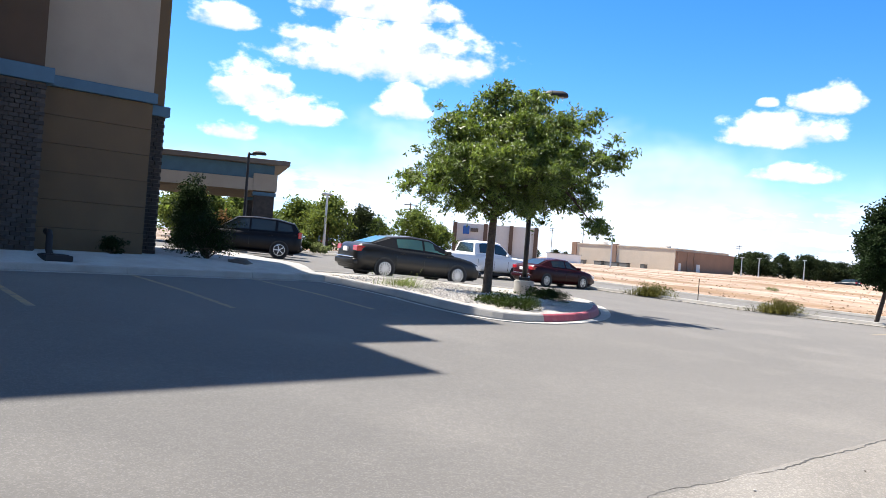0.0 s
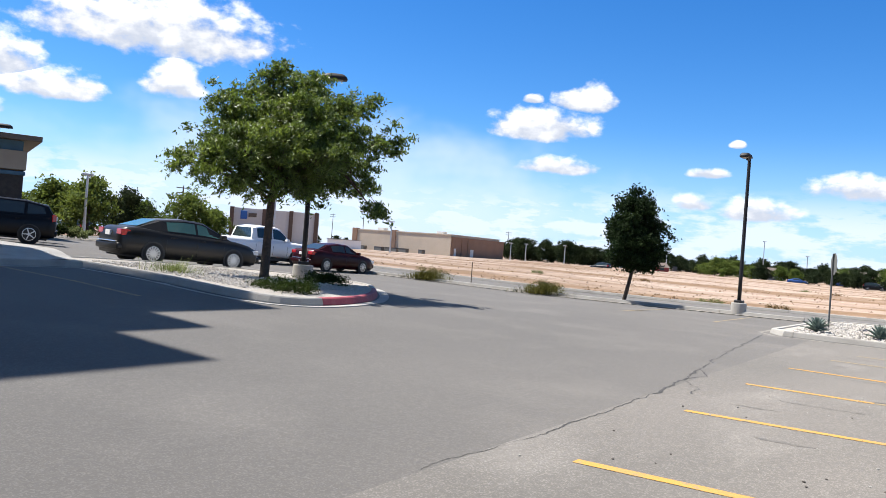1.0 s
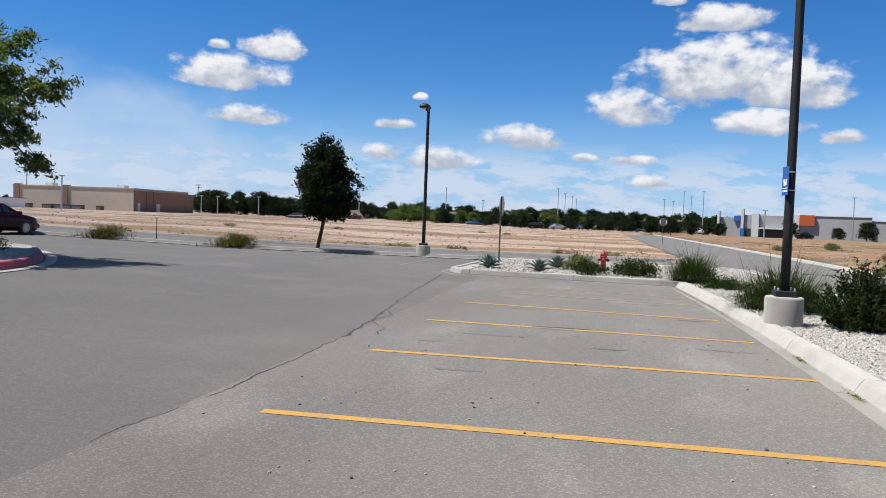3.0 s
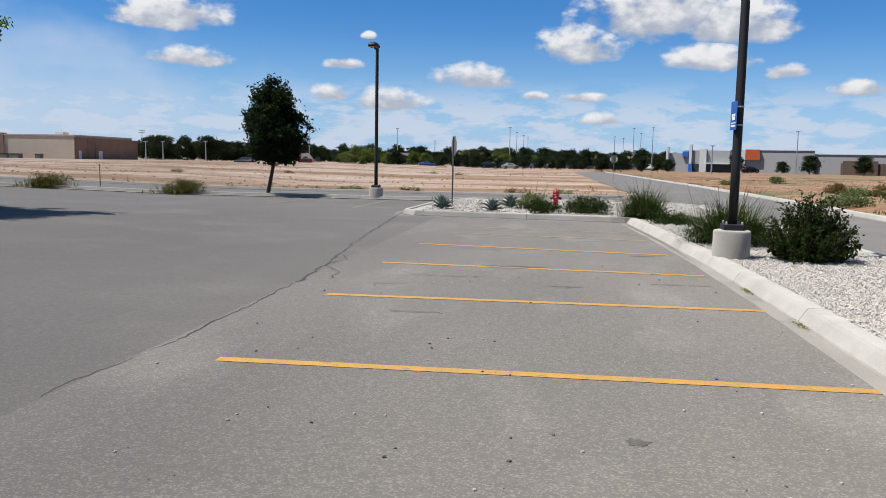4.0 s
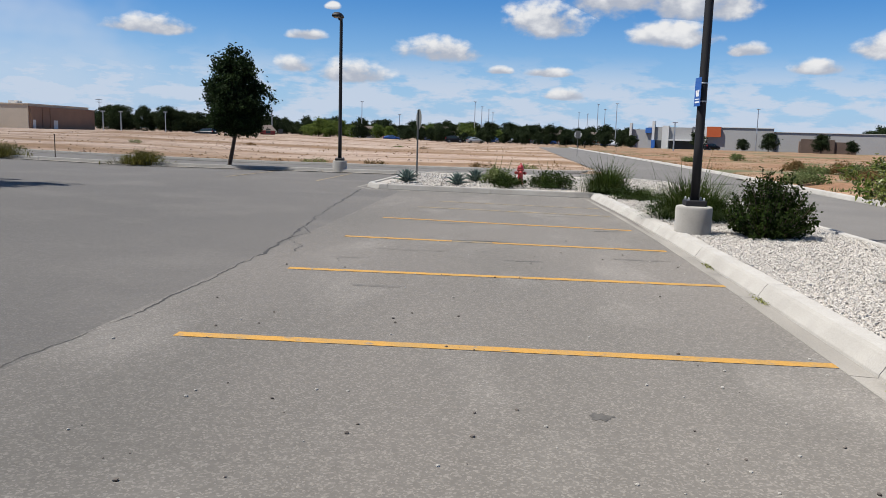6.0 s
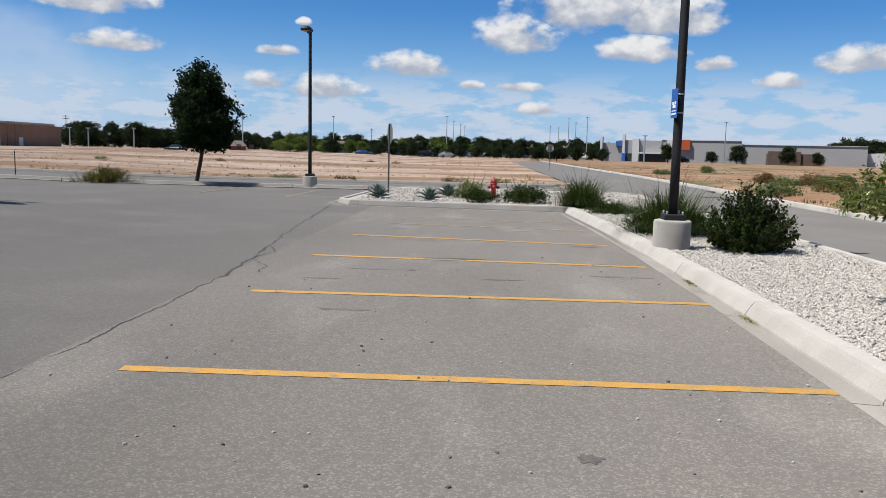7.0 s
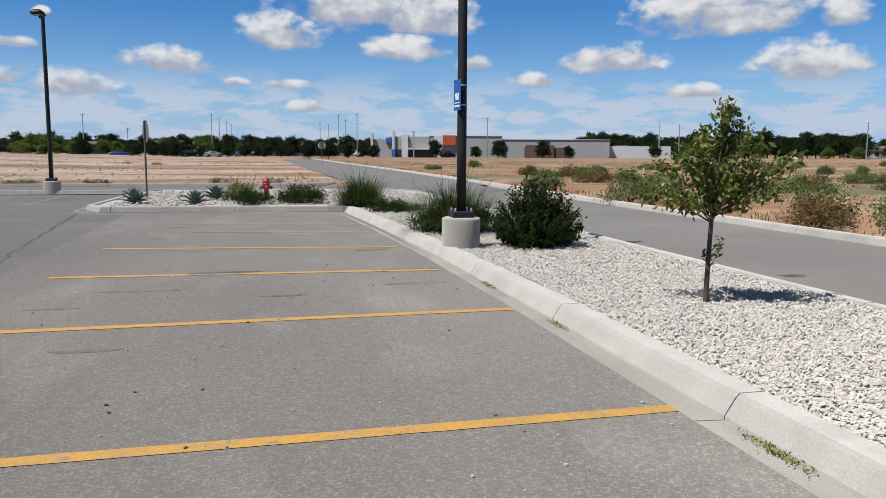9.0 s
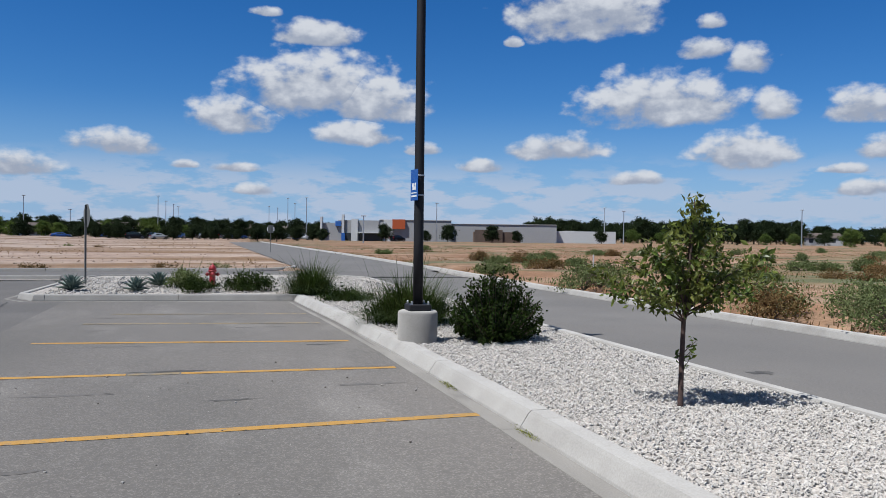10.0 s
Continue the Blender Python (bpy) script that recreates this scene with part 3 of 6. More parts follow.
def make_apron():
    verts, faces = [], []
    xs = [-17.37, -18.0, -18.6, -19.2, -22.0, -26.0, -30.0]
    ys = list(np.arange(-22, 10.6, 1.0)) + [10.45]
    for y in ys:
        for x in xs:
            rise = 0.14 + 0.19 * ease((-17.37 - x) / 1.8)
            verts.append((x - (0.5 * max(0, y - 9)), y + max(0, y - 9) * (-17.37 - x) * 0.16, gz(-17.3, y) + rise))
    n = len(xs)
    for j in range(len(ys) - 1):
        for i in range(n - 1):
            k = j * n + i
            faces.append((k + 1, k, k + n, k + n + 1))
    tagged(quads("hotel_pavement", verts, faces, CONCRETE, None, "pale concrete pavement along the hotel", True), kind="structure")


make_apron()

# ---- plants ----
def leaf_mesh(name, pts, size, mat, parent, seed, aspect=0.45, droop=0.3, label="", stuff=False):
    """Many small folded leaves, each of two triangles, at the points given."""
    rng = np.random.default_rng(seed)
    pts = np.asarray(pts, float)
    n = len(pts)
    d = rng.normal(size=(n, 3))
    d[:, 2] -= droop
    d /= np.linalg.norm(d, axis=1)[:, None]
    s = np.cross(d, rng.normal(size=(n, 3)))
    s /= np.linalg.norm(s, axis=1)[:, None] + 1e-9
    k = size * rng.uniform(0.6, 1.35, (n, 1))
    tip, base = pts + d * k * 0.5, pts - d * k * 0.5
    up = np.cross(d, s) * k * 0.08
    v = np.stack([base, pts + s * k * aspect * 0.5 + up, tip, pts - s * k * aspect * 0.5 + up], 1).reshape(-1, 3)
    f = np.arange(n * 4).reshape(n, 4)
    ob = quads(name, v.tolist(), f.tolist(), mat, parent, label)
    return tagged(ob, kind="stuff") if stuff else ob


def clumps(rng, count, leaves, centre, radii, spread, hollow=0.45, bottom=-1.0, lump=0.35):
    out, hubs = [], []
    while len(hubs) < count:
        p = rng.normal(size=3)
        p /= np.linalg.norm(p)
        if p[2] < bottom:
            continue
        r = (hollow + (1 - hollow) * rng.random() ** 0.6) * (1 + lump * noise.noise((p[0] * 1.7 + count, p[1] * 1.7, p[2] * 1.7)))
        h = np.array(centre) + p * np.array(radii) * r
        hubs.append(h)
        q = rng.normal(size=(leaves, 3)) * spread
        q[:, 2] *= 0.7
        out.append(h + q)
    return np.concatenate(out), hubs


def limb_set(bm, start, hubs, r0, rnd, n=6):
    for h in hubs:
        a, b = Vector(start), Vector(h)
        mid = a.lerp(b, 0.5) + Vector((rnd.uniform(-0.1, 0.1), rnd.uniform(-0.1, 0.1), 0.12 * (b - a).length))
        tube(bm, [a, mid, b], [r0, r0 * 0.6, r0 * 0.15], n)


def trunk_tube(bm, pts, radii):
    return tube(bm, pts, radii, 12)


def shade_tree():
    """Ash on the island: straight bare trunk, forked boughs, each ending in a lobe of drooping leaf sprays."""
    x, y = -14.75, 13.55
    t = thing("shade_tree", pose(x, y, gz(x, y) + 0.1, 0, 0, 43.7), "broad green ash tree on a gravel island", "tree")
    rng, rnd = np.random.default_rng(11), random.Random(11)
    bm = bmesh.new()
    trunk_tube(bm, [(0, 0, -0.1), (0, 0, 0.12), (0.01, 0.01, 1.0), (0.03, 0.02, 1.85), (0.06, 0.04, 2.6), (0.14, 0.02, 3.5), (0.1, 0.05, 4.9)], [0.17, 0.125, 0.108, 0.1, 0.08, 0.055, 0.02])
    lobes = ((0.2, 0.0, 3.5, 1.35), (0.2, 0.1, 4.5, 0.95), (-0.15, 0.0, 5.4, 0.4), (0.75, 0.3, 5.2, 0.5), (0.3, 0.0, 5.0, 0.6), (-1.45, 0.1, 3.3, 0.8), (-2.1, -0.1, 3.0, 0.5), (-1.25, -0.3, 4.35, 0.62), (-0.75, 0.4, 4.85, 0.45),
             (1.85, 0.0, 3.55, 0.85), (2.85, 0.1, 3.85, 0.5), (1.5, -0.2, 4.5, 0.65), (2.15, 0.3, 4.85, 0.4), (2.25, 0.2, 2.75, 0.52), (2.65, 0.1, 2.05, 0.32), (0.7, 0.0, 2.65, 0.7), (-0.85, 0.2, 2.6, 0.6),
             (0.3, -1.6, 3.4, 0.9), (0.3, 1.6, 3.4, 0.9), (1.3, -1.25, 3.2, 0.72), (1.3, 1.25, 3.2, 0.72), (-0.8, -1.2, 3.3, 0.72), (-0.8, 1.2, 3.5, 0.7), (0.4, -1.1, 4.3, 0.6), (0.4, 1.1, 4.3, 0.6), (0.2, -0.6, 2.55, 0.75), (1.6, 0.4, 2.75, 0.6), (-1.5, -0.5, 2.65, 0.5), (1.1, -0.5, 4.0, 0.8), (-0.6, -0.2, 3.9, 0.85))
    pts = []
    for lx, ly, lz, r in lobes:
        p, hubs = clumps(rng, max(14, int(92 * r * r)), 50, (lx + 0.12, ly, lz - 0.05), (r * 1.08, r * 1.08, r * 0.85), 0.085, 0.3, -0.9, 0.8)
        pts.append(p)
        # sprays that hang outwards from the clumps
        for h in hubs[::2]:
            out = Vector((h[0] - 0.2, h[1], (h[2] - 3.4) * 0.5)).normalized()
            k = np.linspace(0, 1, 16)[:, None]
            pts.append(np.array(h) + k * np.array(out) * rng.uniform(0.2, 0.42) - np.array([0, 0, 0.22]) * k * k + rng.normal(0, 0.035, (16, 3)))
        a, b = Vector((0.05, 0.03, min(1.75 + 0.42 * (lz - 2), 3.4))), Vector((lx, ly, lz))
        if lx > 2.2 and lz < 3.0:
            a = Vector((1.5, 0.0, 3.2))
        mid = a.lerp(b, 0.5) + Vector((rnd.uniform(-0.1, 0.1), rnd.uniform(-0.1, 0.1), 0.12))
        tube(bm, [a, mid, b], [0.05, 0.032, 0.012], 7)
        limb_set(bm, mid, [h for i, h in enumerate(hubs) if i % 6 == 0], 0.014, rnd, 4)
    part("trunk", bm, BARK, t, "bare grey-brown trunk with forked limbs", True)
    leaf_mesh("crown", np.concatenate(pts), 0.12, LEAF_ASH, t, 12, 0.34, 0.5, "loose airy crown of narrow drooping leaves")


def oval_tree():
    """Small dense tree on the verge, with a leaning stem."""
    x, y = -11.28, 30.75
    t = thing("oval_tree", pose(x, y, gz(x, y) + 0.08), "dense dark green oval tree on the verge", "tree")
    rng, rnd = np.random.default_rng(21), random.Random(21)
    bm = bmesh.new()
    trunk_tube(bm, [(-0.12, 0, -0.1), (-0.1, 0, 0.1), (0.05, 0, 0.8), (0.18, 0, 1.5), (0.2, 0, 2.6), (0.2, 0, 3.8)], [0.11, 0.085, 0.075, 0.07, 0.05, 0.02])
    pts, hubs = [], []
    for centre, radii, n, lv in (((0.2, 0, 2.45), (1.22, 1.2, 1.15), 230, 80), ((0.2, 0, 3.55), (0.9, 0.9, 0.9), 90, 70), ((0.05, 0, 4.4), (0.34, 0.34, 0.42), 16, 50), ((0.6, 0, 4.15), (0.22, 0.22, 0.35), 8, 45), ((-0.45, 0, 3.95), (0.22, 0.25, 0.4), 8, 45), ((1.2, 0, 3.1), (0.3, 0.3, 0.3), 8, 45), ((-0.85, 0, 3.2), (0.25, 0.25, 0.35), 8, 45), ((0.25, 0, 1.7), (0.7, 0.7, 0.5), 50, 60)):
        p, h = clumps(rng, n, lv, centre, radii, 0.13, 0.3)
        pts.append(p)
        hubs += h
    limb_set(bm, (0.18, 0, 1.5), hubs[::12], 0.03, rnd)
    part("trunk", bm, BARK, t, "", True)
    leaf_mesh("crown", np.concatenate(pts), 0.13, LEAF_DARK, t, 22, 0.5, 0.2)


def young_tree():
    """Young pear in the gravel: reddish stem, open crown with long side shoots, suckers low on the stem."""
    x, y = 4.36, 7.44
    t = thing("young_tree", pose(x, y, 0.1), "young slender tree with glossy olive leaves in white gravel", "tree")
    rng, rnd = np.random.default_rng(31), random.Random(31)
    bm = bmesh.new()
    trunk_tube(bm, [(0, 0, -0.05), (0, 0, 0.05), (0.005, 0, 0.4), (0.02, 0, 0.8), (0.05, -0.02, 1.2), (0.08, -0.03, 1.6), (0.1, -0.02, 1.9)], [0.032, 0.026, 0.023, 0.021, 0.015, 0.009, 0.004])
    twigs = []
    # shoots in the tree's own frame: side is along (0.88, -0.47)
    for side, depth, z0, z1, n in ((-0.72, 0.05, 0.95, 1.28, 9), (-0.55, -0.1, 0.9, 1.12, 7), (0.62, 0.1, 1.0, 1.5, 9), (0.42, -0.15, 0.95, 1.15, 7), (-0.3, 0.25, 0.9, 1.55, 8), (0.12, 0.1, 1.2, 1.92, 9), (0.25, -0.2, 1.0, 1.7, 8), (-0.15, -0.25, 1.0, 1.6, 8),
                                   (0.0, 0.3, 0.9, 1.35, 7), (0.3, 0.3, 0.95, 1.3, 7), (-0.35, -0.3, 0.9, 1.2, 7), (0.05, -0.05, 1.4, 1.98, 8), (0.2, 0.05, 1.2, 1.8, 7), (-0.45, 0.15, 1.0, 1.4, 7), (0.5, 0.25, 1.0, 1.25, 6), (-0.1, 0.1, 1.2, 1.75, 7), (-0.22, 0.05, 1.05, 1.5, 7), (0.3, 0.0, 1.05, 1.45, 7),
                                   (0.1, -0.2, 0.9, 1.2, 6), (-0.1, 0.25, 0.95, 1.25, 6), (0.66, -0.05, 0.98, 1.28, 6), (0.14, 0.02, 1.1, 1.3, 6)):
        a = Vector((0.02 + 0.05 * (z0 - 0.8), 0, z0 - 0.12))
        b = Vector((1.2 * (0.88 * side + 0.47 * depth) + 0.04, 1.2 * (-0.47 * side + 0.88 * depth), z1 - 0.08))
        mid = a.lerp(b, 0.5) + Vector((0, 0, 0.06))
        tube(bm, [a, mid, b], [0.009, 0.006, 0.002], 5)
        twigs.append((a, mid, b, n))
    pts = []
    for a, mid, b, n in twigs:
        for i in range(n * 20):
            u = rnd.uniform(0.25, 1.0)
            p = a.lerp(mid, u * 2) if u < 0.5 else mid.lerp(b, u * 2 - 1)
            pts.append((p.x + rnd.gauss(0, 0.045), p.y + rnd.gauss(0, 0.045), p.z + rnd.gauss(0, 0.04)))
    suckers = []
    for s, z in ((0.1, 0.55), (0.13, 0.62), (-0.05, 0.5), (0.07, 0.45)):
        b = Vector((0.88 * s, -0.47 * s, z))
        tube(bm, [(0.012, 0, z - 0.12), b], [0.005, 0.002], 5)
        suckers += [(b.x * rnd.uniform(0.4, 1.2), b.y * rnd.uniform(0.4, 1.2), z + rnd.uniform(-0.08, 0.05)) for _ in range(9)]
    part("trunk", bm, BARK_RED, t, "thin reddish-brown stem and twigs", True)
    leaf_mesh("crown", pts, 0.07, LEAF_PEAR, t, 32, 0.45, 0.35, "sparse crown of glossy olive leaves")
    leaf_mesh("suckers", suckers, 0.06, LEAF_PEAR, t, 33, 0.42, 0.1, stuff=True)


def bush(name, x, y, z, rx, ry, rz, mat, label, seed, n=60, lv=55, leaf=0.05, spread=0.08, group="", hollow=0.35, category="bush"):
    t = thing(name, pose(x, y, z), label, category, group)
    rng, rnd = np.random.default_rng(seed), random.Random(seed)
    p, hubs = clumps(rng, n, lv, (0, 0, rz * 0.9), (rx, ry, rz), spread, hollow, -0.8, 0.6)
    p[:, 2] = np.maximum(p[:, 2], 0.0)
    bm = bmesh.new()
    limb_set(bm, (0, 0, 0), hubs[::4], 0.012 + rz * 0.01, rnd, 5)
    part("stem", bm, BARK, t)
    leaf_mesh("foliage", p, leaf, mat, t, seed + 1)
    return t


def blade_clump(name, x, y, z, n, length, spread, mat, label, seed, width=0.012, droop=0.9, group="", extra=None, category="ornamental grass"):
    """A fountain of arching blades."""
    t = thing(name, pose(x, y, z), label, category, group)
    rnd = random.Random(seed)

    def blades(count, ln, drp, m, nm, lab=""):
        verts, faces = [], []
        for _ in range(count):
            a, r = rnd.uniform(0, 2 * math.pi), abs(rnd.gauss(0, spread * 0.35))
            bx, by = r * math.cos(a) * 1.2, r * math.sin(a)
            a += rnd.gauss(0, 0.6)
            l, out, k = ln * rnd.uniform(0.55, 1.15), rnd.uniform(0.3, 1.2), len(verts)
            sx, sy = -math.sin(a), math.cos(a)
            for i in range(5):
                u = i / 4
                h = l * (u * (1.05 - 0.3 * out) - drp * out * 0.55 * u * u)
                d = l * out * 0.75 * u ** 1.4
                w = width * (1 - u) ** 0.6 * 0.5 + 0.001
                for sgn in (-1, 1):
                    verts.append((bx + math.cos(a) * d + sx * w * sgn, by + math.sin(a) * d + sy * w * sgn, max(0.0, h)))
            for i in range(4):
                faces.append((k + 2 * i, k + 2 * i + 1, k + 2 * i + 3, k + 2 * i + 2))
        tagged(quads(nm, verts, faces, m, t, lab), kind="stuff")
    blades(n, length, droop, mat, "foliage")
    if extra:
        blades(extra, length * 1.5, 0.4, mat, "seed_stalk")
    return t


def agave(x, y, r, seed):
    t = thing("agave", pose(x, y, 0.11), "blue-grey agave rosette in white gravel", "agave", "agaves on the planter")
    rnd = random.Random(seed)
    for ring, (count, tilt, ln) in enumerate(((12, 12, 1.0), (12, 30, 1.02), (10, 48, 0.95), (8, 64, 0.85), (5, 80, 0.75))):
        for i in range(count):
            bm = bmesh.new()
            l, prev = r * ln * rnd.uniform(0.9, 1.08), None
            for k in range(6):
                u = k / 5
                w = r * 0.13 * (0.6 + 1.2 * u if u < 0.35 else 1.02 * (1 - u) / 0.65) + 0.002
                zc = 0.05 * r * math.sin(u * 3)
                row = [bm.verts.new((u * l, -w, zc + w * 0.35)), bm.verts.new((u * l, 0, zc - w * 0.2)), bm.verts.new((u * l, w, zc + w * 0.35)), bm.verts.new((u * l, 0, zc - w * 0.2 - 0.012 * (1.2 - u)))]
                if prev:
                    for j in range(4):
                        bm.faces.new((prev[j], prev[(j + 1) % 4], row[(j + 1) % 4], row[j]))
                prev = row
            ob = part("leaf", bm, AGAVE, t)
            ob.matrix_basis = pose(0, 0, 0.04 + 0.015 * ring, 0, -tilt - rnd.uniform(-5, 5), 360 * (i + 0.5 * (ring % 2)) / count + rnd.uniform(-8, 8))
    return t


def evergreen_bush():
    """Upright ragged evergreen: stiff stems of small leaves, with spires above the mass and low shoots at its foot."""
    t = thing("evergreen_bush", pose(4.3, 12.0, 0.1) @ Matrix.Diagonal((1.05, 1.0, 1.06, 1)), "dense dark green ragged shrub beside the lamp base", "bush")
    rng, rnd = np.random.default_rng(41), random.Random(41)
    bm, pts = bmesh.new(), []
    for k in range(210):
        a, u = rnd.uniform(0, 2 * math.pi), rnd.random() ** 0.55
        r = u * 0.74 * (1 + 0.25 * noise.noise((math.cos(a) * 1.5, math.sin(a) * 1.5, 2)))
        top = (0.98 - 0.42 * u * u) * rnd.uniform(0.62, 1.08) * (1 + 0.2 * noise.noise((r * math.cos(a) * 3, r * math.sin(a) * 3, 5)))
        if u > 0.75:
            top *= rnd.uniform(0.25, 1.0)
        b = Vector((r * math.cos(a), r * math.sin(a) * 0.85, top))
        mid = Vector((b.x * 0.62, b.y * 0.62, top * 0.45))
        tube(bm, [(b.x * 0.15, b.y * 0.15, 0), mid, b], [0.009, 0.006, 0.002], 4)
        k = rng.uniform(0.15, 1.0, 74)[:, None]
        line = np.where(k < 0.5, np.array(mid) * k * 2, np.array(mid) + (np.array(b) - np.array(mid)) * (2 * k - 1))
        pts.append(line + rng.normal(0, 0.032, (74, 3)) * (1.25 - 0.6 * k))
    p = np.concatenate(pts)
    p[:, 2] = np.maximum(p[:, 2], 0.01)
    part("stem", bm, BARK, t)
    leaf_mesh("foliage", p, 0.05, LEAF_BUSH, t, 42, 0.55, 0.0)


shade_tree()
oval_tree()
young_tree()
evergreen_bush()
bush("low_shrub", 3.7, 14.7, 0.1, 0.62, 0.5, 0.24, LEAF_BUSH, "dense low green shrub behind the lamp base", 151, 90, 60, 0.06, 0.09, "low shrubs of the planter")
blade_clump("fountain_grass", 3.68, 14.6, 0.1, 3400, 1.02, 0.72, BLADE, "green arching grass clump in gravel", 51, 0.011, group="grass clumps of the planter", extra=110)
blade_clump("fountain_grass", 3.45, 19.3, 0.1, 900, 0.42, 0.7, BLADE, "low green grass clump in gravel", 52, 0.012, group="grass clumps of the planter", extra=12)
bush("low_shrub", 3.35, 19.4, 0.1, 0.55, 0.5, 0.14, LEAF_BUSH, "low green shrub between the grass clumps", 152, 40, 45, 0.06, 0.08, "low shrubs of the planter")
blade_clump("fountain_grass", 2.82, 21.4, 0.1, 2600, 1.0, 0.58, BLADE, "green arching grass clump in gravel", 53, 0.012, group="grass clumps of the planter", extra=70)
bush("low_shrub", 1.35, 22.6, 0.1, 0.75, 0.5, 0.28, LEAF_BUSH, "low spreading green shrub by the hydrant", 54, 50, 45, 0.07, 0.09, "low shrubs of the planter")
blade_clump("fountain_grass", 1.3, 22.8, 0.1, 260, 0.75, 0.7, BLADE, "green arching grass clump in gravel", 58, 0.018, group="grass clumps of the planter", extra=30)
bush("low_shrub", 0.12, 22.3, 0.1, 0.45, 0.35, 0.2, LEAF_BUSH, "low rounded green shrub in gravel", 55, 40, 45, 0.06, 0.07, "low shrubs of the planter")
bush("low_shrub", -0.2, 24.0, 0.1, 0.42, 0.4, 0.28, SAGE, "grey-green low shrub in gravel", 56, 45, 45, 0.07, 0.08, "low shrubs of the planter")
blade_clump("fountain_grass", -0.25, 24.1, 0.1, 260, 0.7, 0.6, BLADE, "green arching grass clump in gravel", 57, 0.018, group="grass clumps of the planter", extra=25)
agave(-3.0, 23.2, 0.46, 61)
agave(-1.42, 22.7, 0.42, 62)
agave(-0.98, 24.9, 0.46, 63)
for x, y, r, s in ((-21.3, 30.55, 0.95, 71), (-15.1, 30.55, 0.9, 72)):
    blade_clump("verge_shrub", x, y, gz(x, y) + 0.05, 900, 0.6, 1.3, OLIVE, "sprawling yellow-green shrub on the verge", s, 0.03, group="verge shrubs", category="shrub")
    bush("verge_bush", x + 0.2, y, gz(x, y) + 0.08, r * 1.05, 0.45, 0.3, OLIVE, "low yellow-green shrub on the verge", s + 5, 40, 45, 0.07, 0.1, "verge bushes")
for x, y, r, s in ((-11.9, 11.5, 0.8, 81), (-14.0, 15.0, 0.8, 82)):
    bush("ground_cover", x, y, gz(x, y) + 0.1, r, r * 0.6, 0.14, LEAF_BUSH, "flat green ground-cover shrub on the island gravel", s, 60, 55, 0.055, 0.08, "ground cover of the island")
blade_clump("desert_grass", -15.5, 11.3, gz(-15.5, 11.3) + 0.1, 420, 0.42, 0.95, SAGE, "pale grey-green tufted plant on the island", 84, 0.01, extra=14, category="shrub")
bush("round_shrub", -19.6, 5.4, 0.88, 0.28, 0.3, 0.22, LEAF_DARK, "clipped dark round shrub by the hotel wall", 91, 40, 55, 0.05, 0.05)
bush("tall_shrub", -19.75, 7.9, 0.85, 0.6, 0.78, 0.7, LEAF_DARK, "large loose dark shrub by the hotel corner", 92, 130, 60, 0.06, 0.1, hollow=0.2)
bush("conifer", -27.4, 10.6, 0.8, 0.55, 0.55, 1.38, LEAF_DARK, "dark upright conifer beside the hotel", 93, 240, 80, 0.1, 0.13, category="tree")
bush("small_shrub", -22.6, 8.4, 0.85, 0.4, 0.4, 0.35, LEAF_DARK, "small dark shrub at the hotel corner", 94, 40, 50, 0.06, 0.07)

# shrubs and weeds on the dry field by the road
SHRUBS = [(11.15, 11.6, 0.62, 0.5, SAGE), (12.3, 12.7, 1.0, 0.5, SAGE), (13.4, 14.2, 1.1, 0.4, SAGE), (11.3, 14.6, 0.7, 0.34, STRAW), (12.0, 15.4, 0.8, 0.36, SAGE), (11.1, 22.6, 0.95, 0.42, SAGE), (12.2, 23.6, 1.1, 0.5, SAGE), (13.3, 25.5, 1.0, 0.4, SAGE)]
pick = random.Random(64)
while len(SHRUBS) < 62:
    y = 11 + 75 * pick.random() ** 1.6
    x = 11.9 + pick.random() * (8 + 0.75 * y)
    if noise.noise((x * 0.09, y * 0.12, 17)) > -0.05:
        SHRUBS.append((x, y, pick.uniform(0.45, 1.15), pick.uniform(0.16, 0.36), pick.choice((SAGE, SAGE, SAGE, STRAW))))
for k, (x, y, r, h, m) in enumerate(SHRUBS):
    bush("desert_shrub", x, y, 0.05, r, r * 0.8, h, m, "ragged grey-green desert shrub on the dry field" if m is SAGE else "dead straw-coloured bush on the dry field", 401 + k, 40, 46, 0.075 if y < 30 else 0.11, 0.13, "desert shrubs of the field", category="shrub")


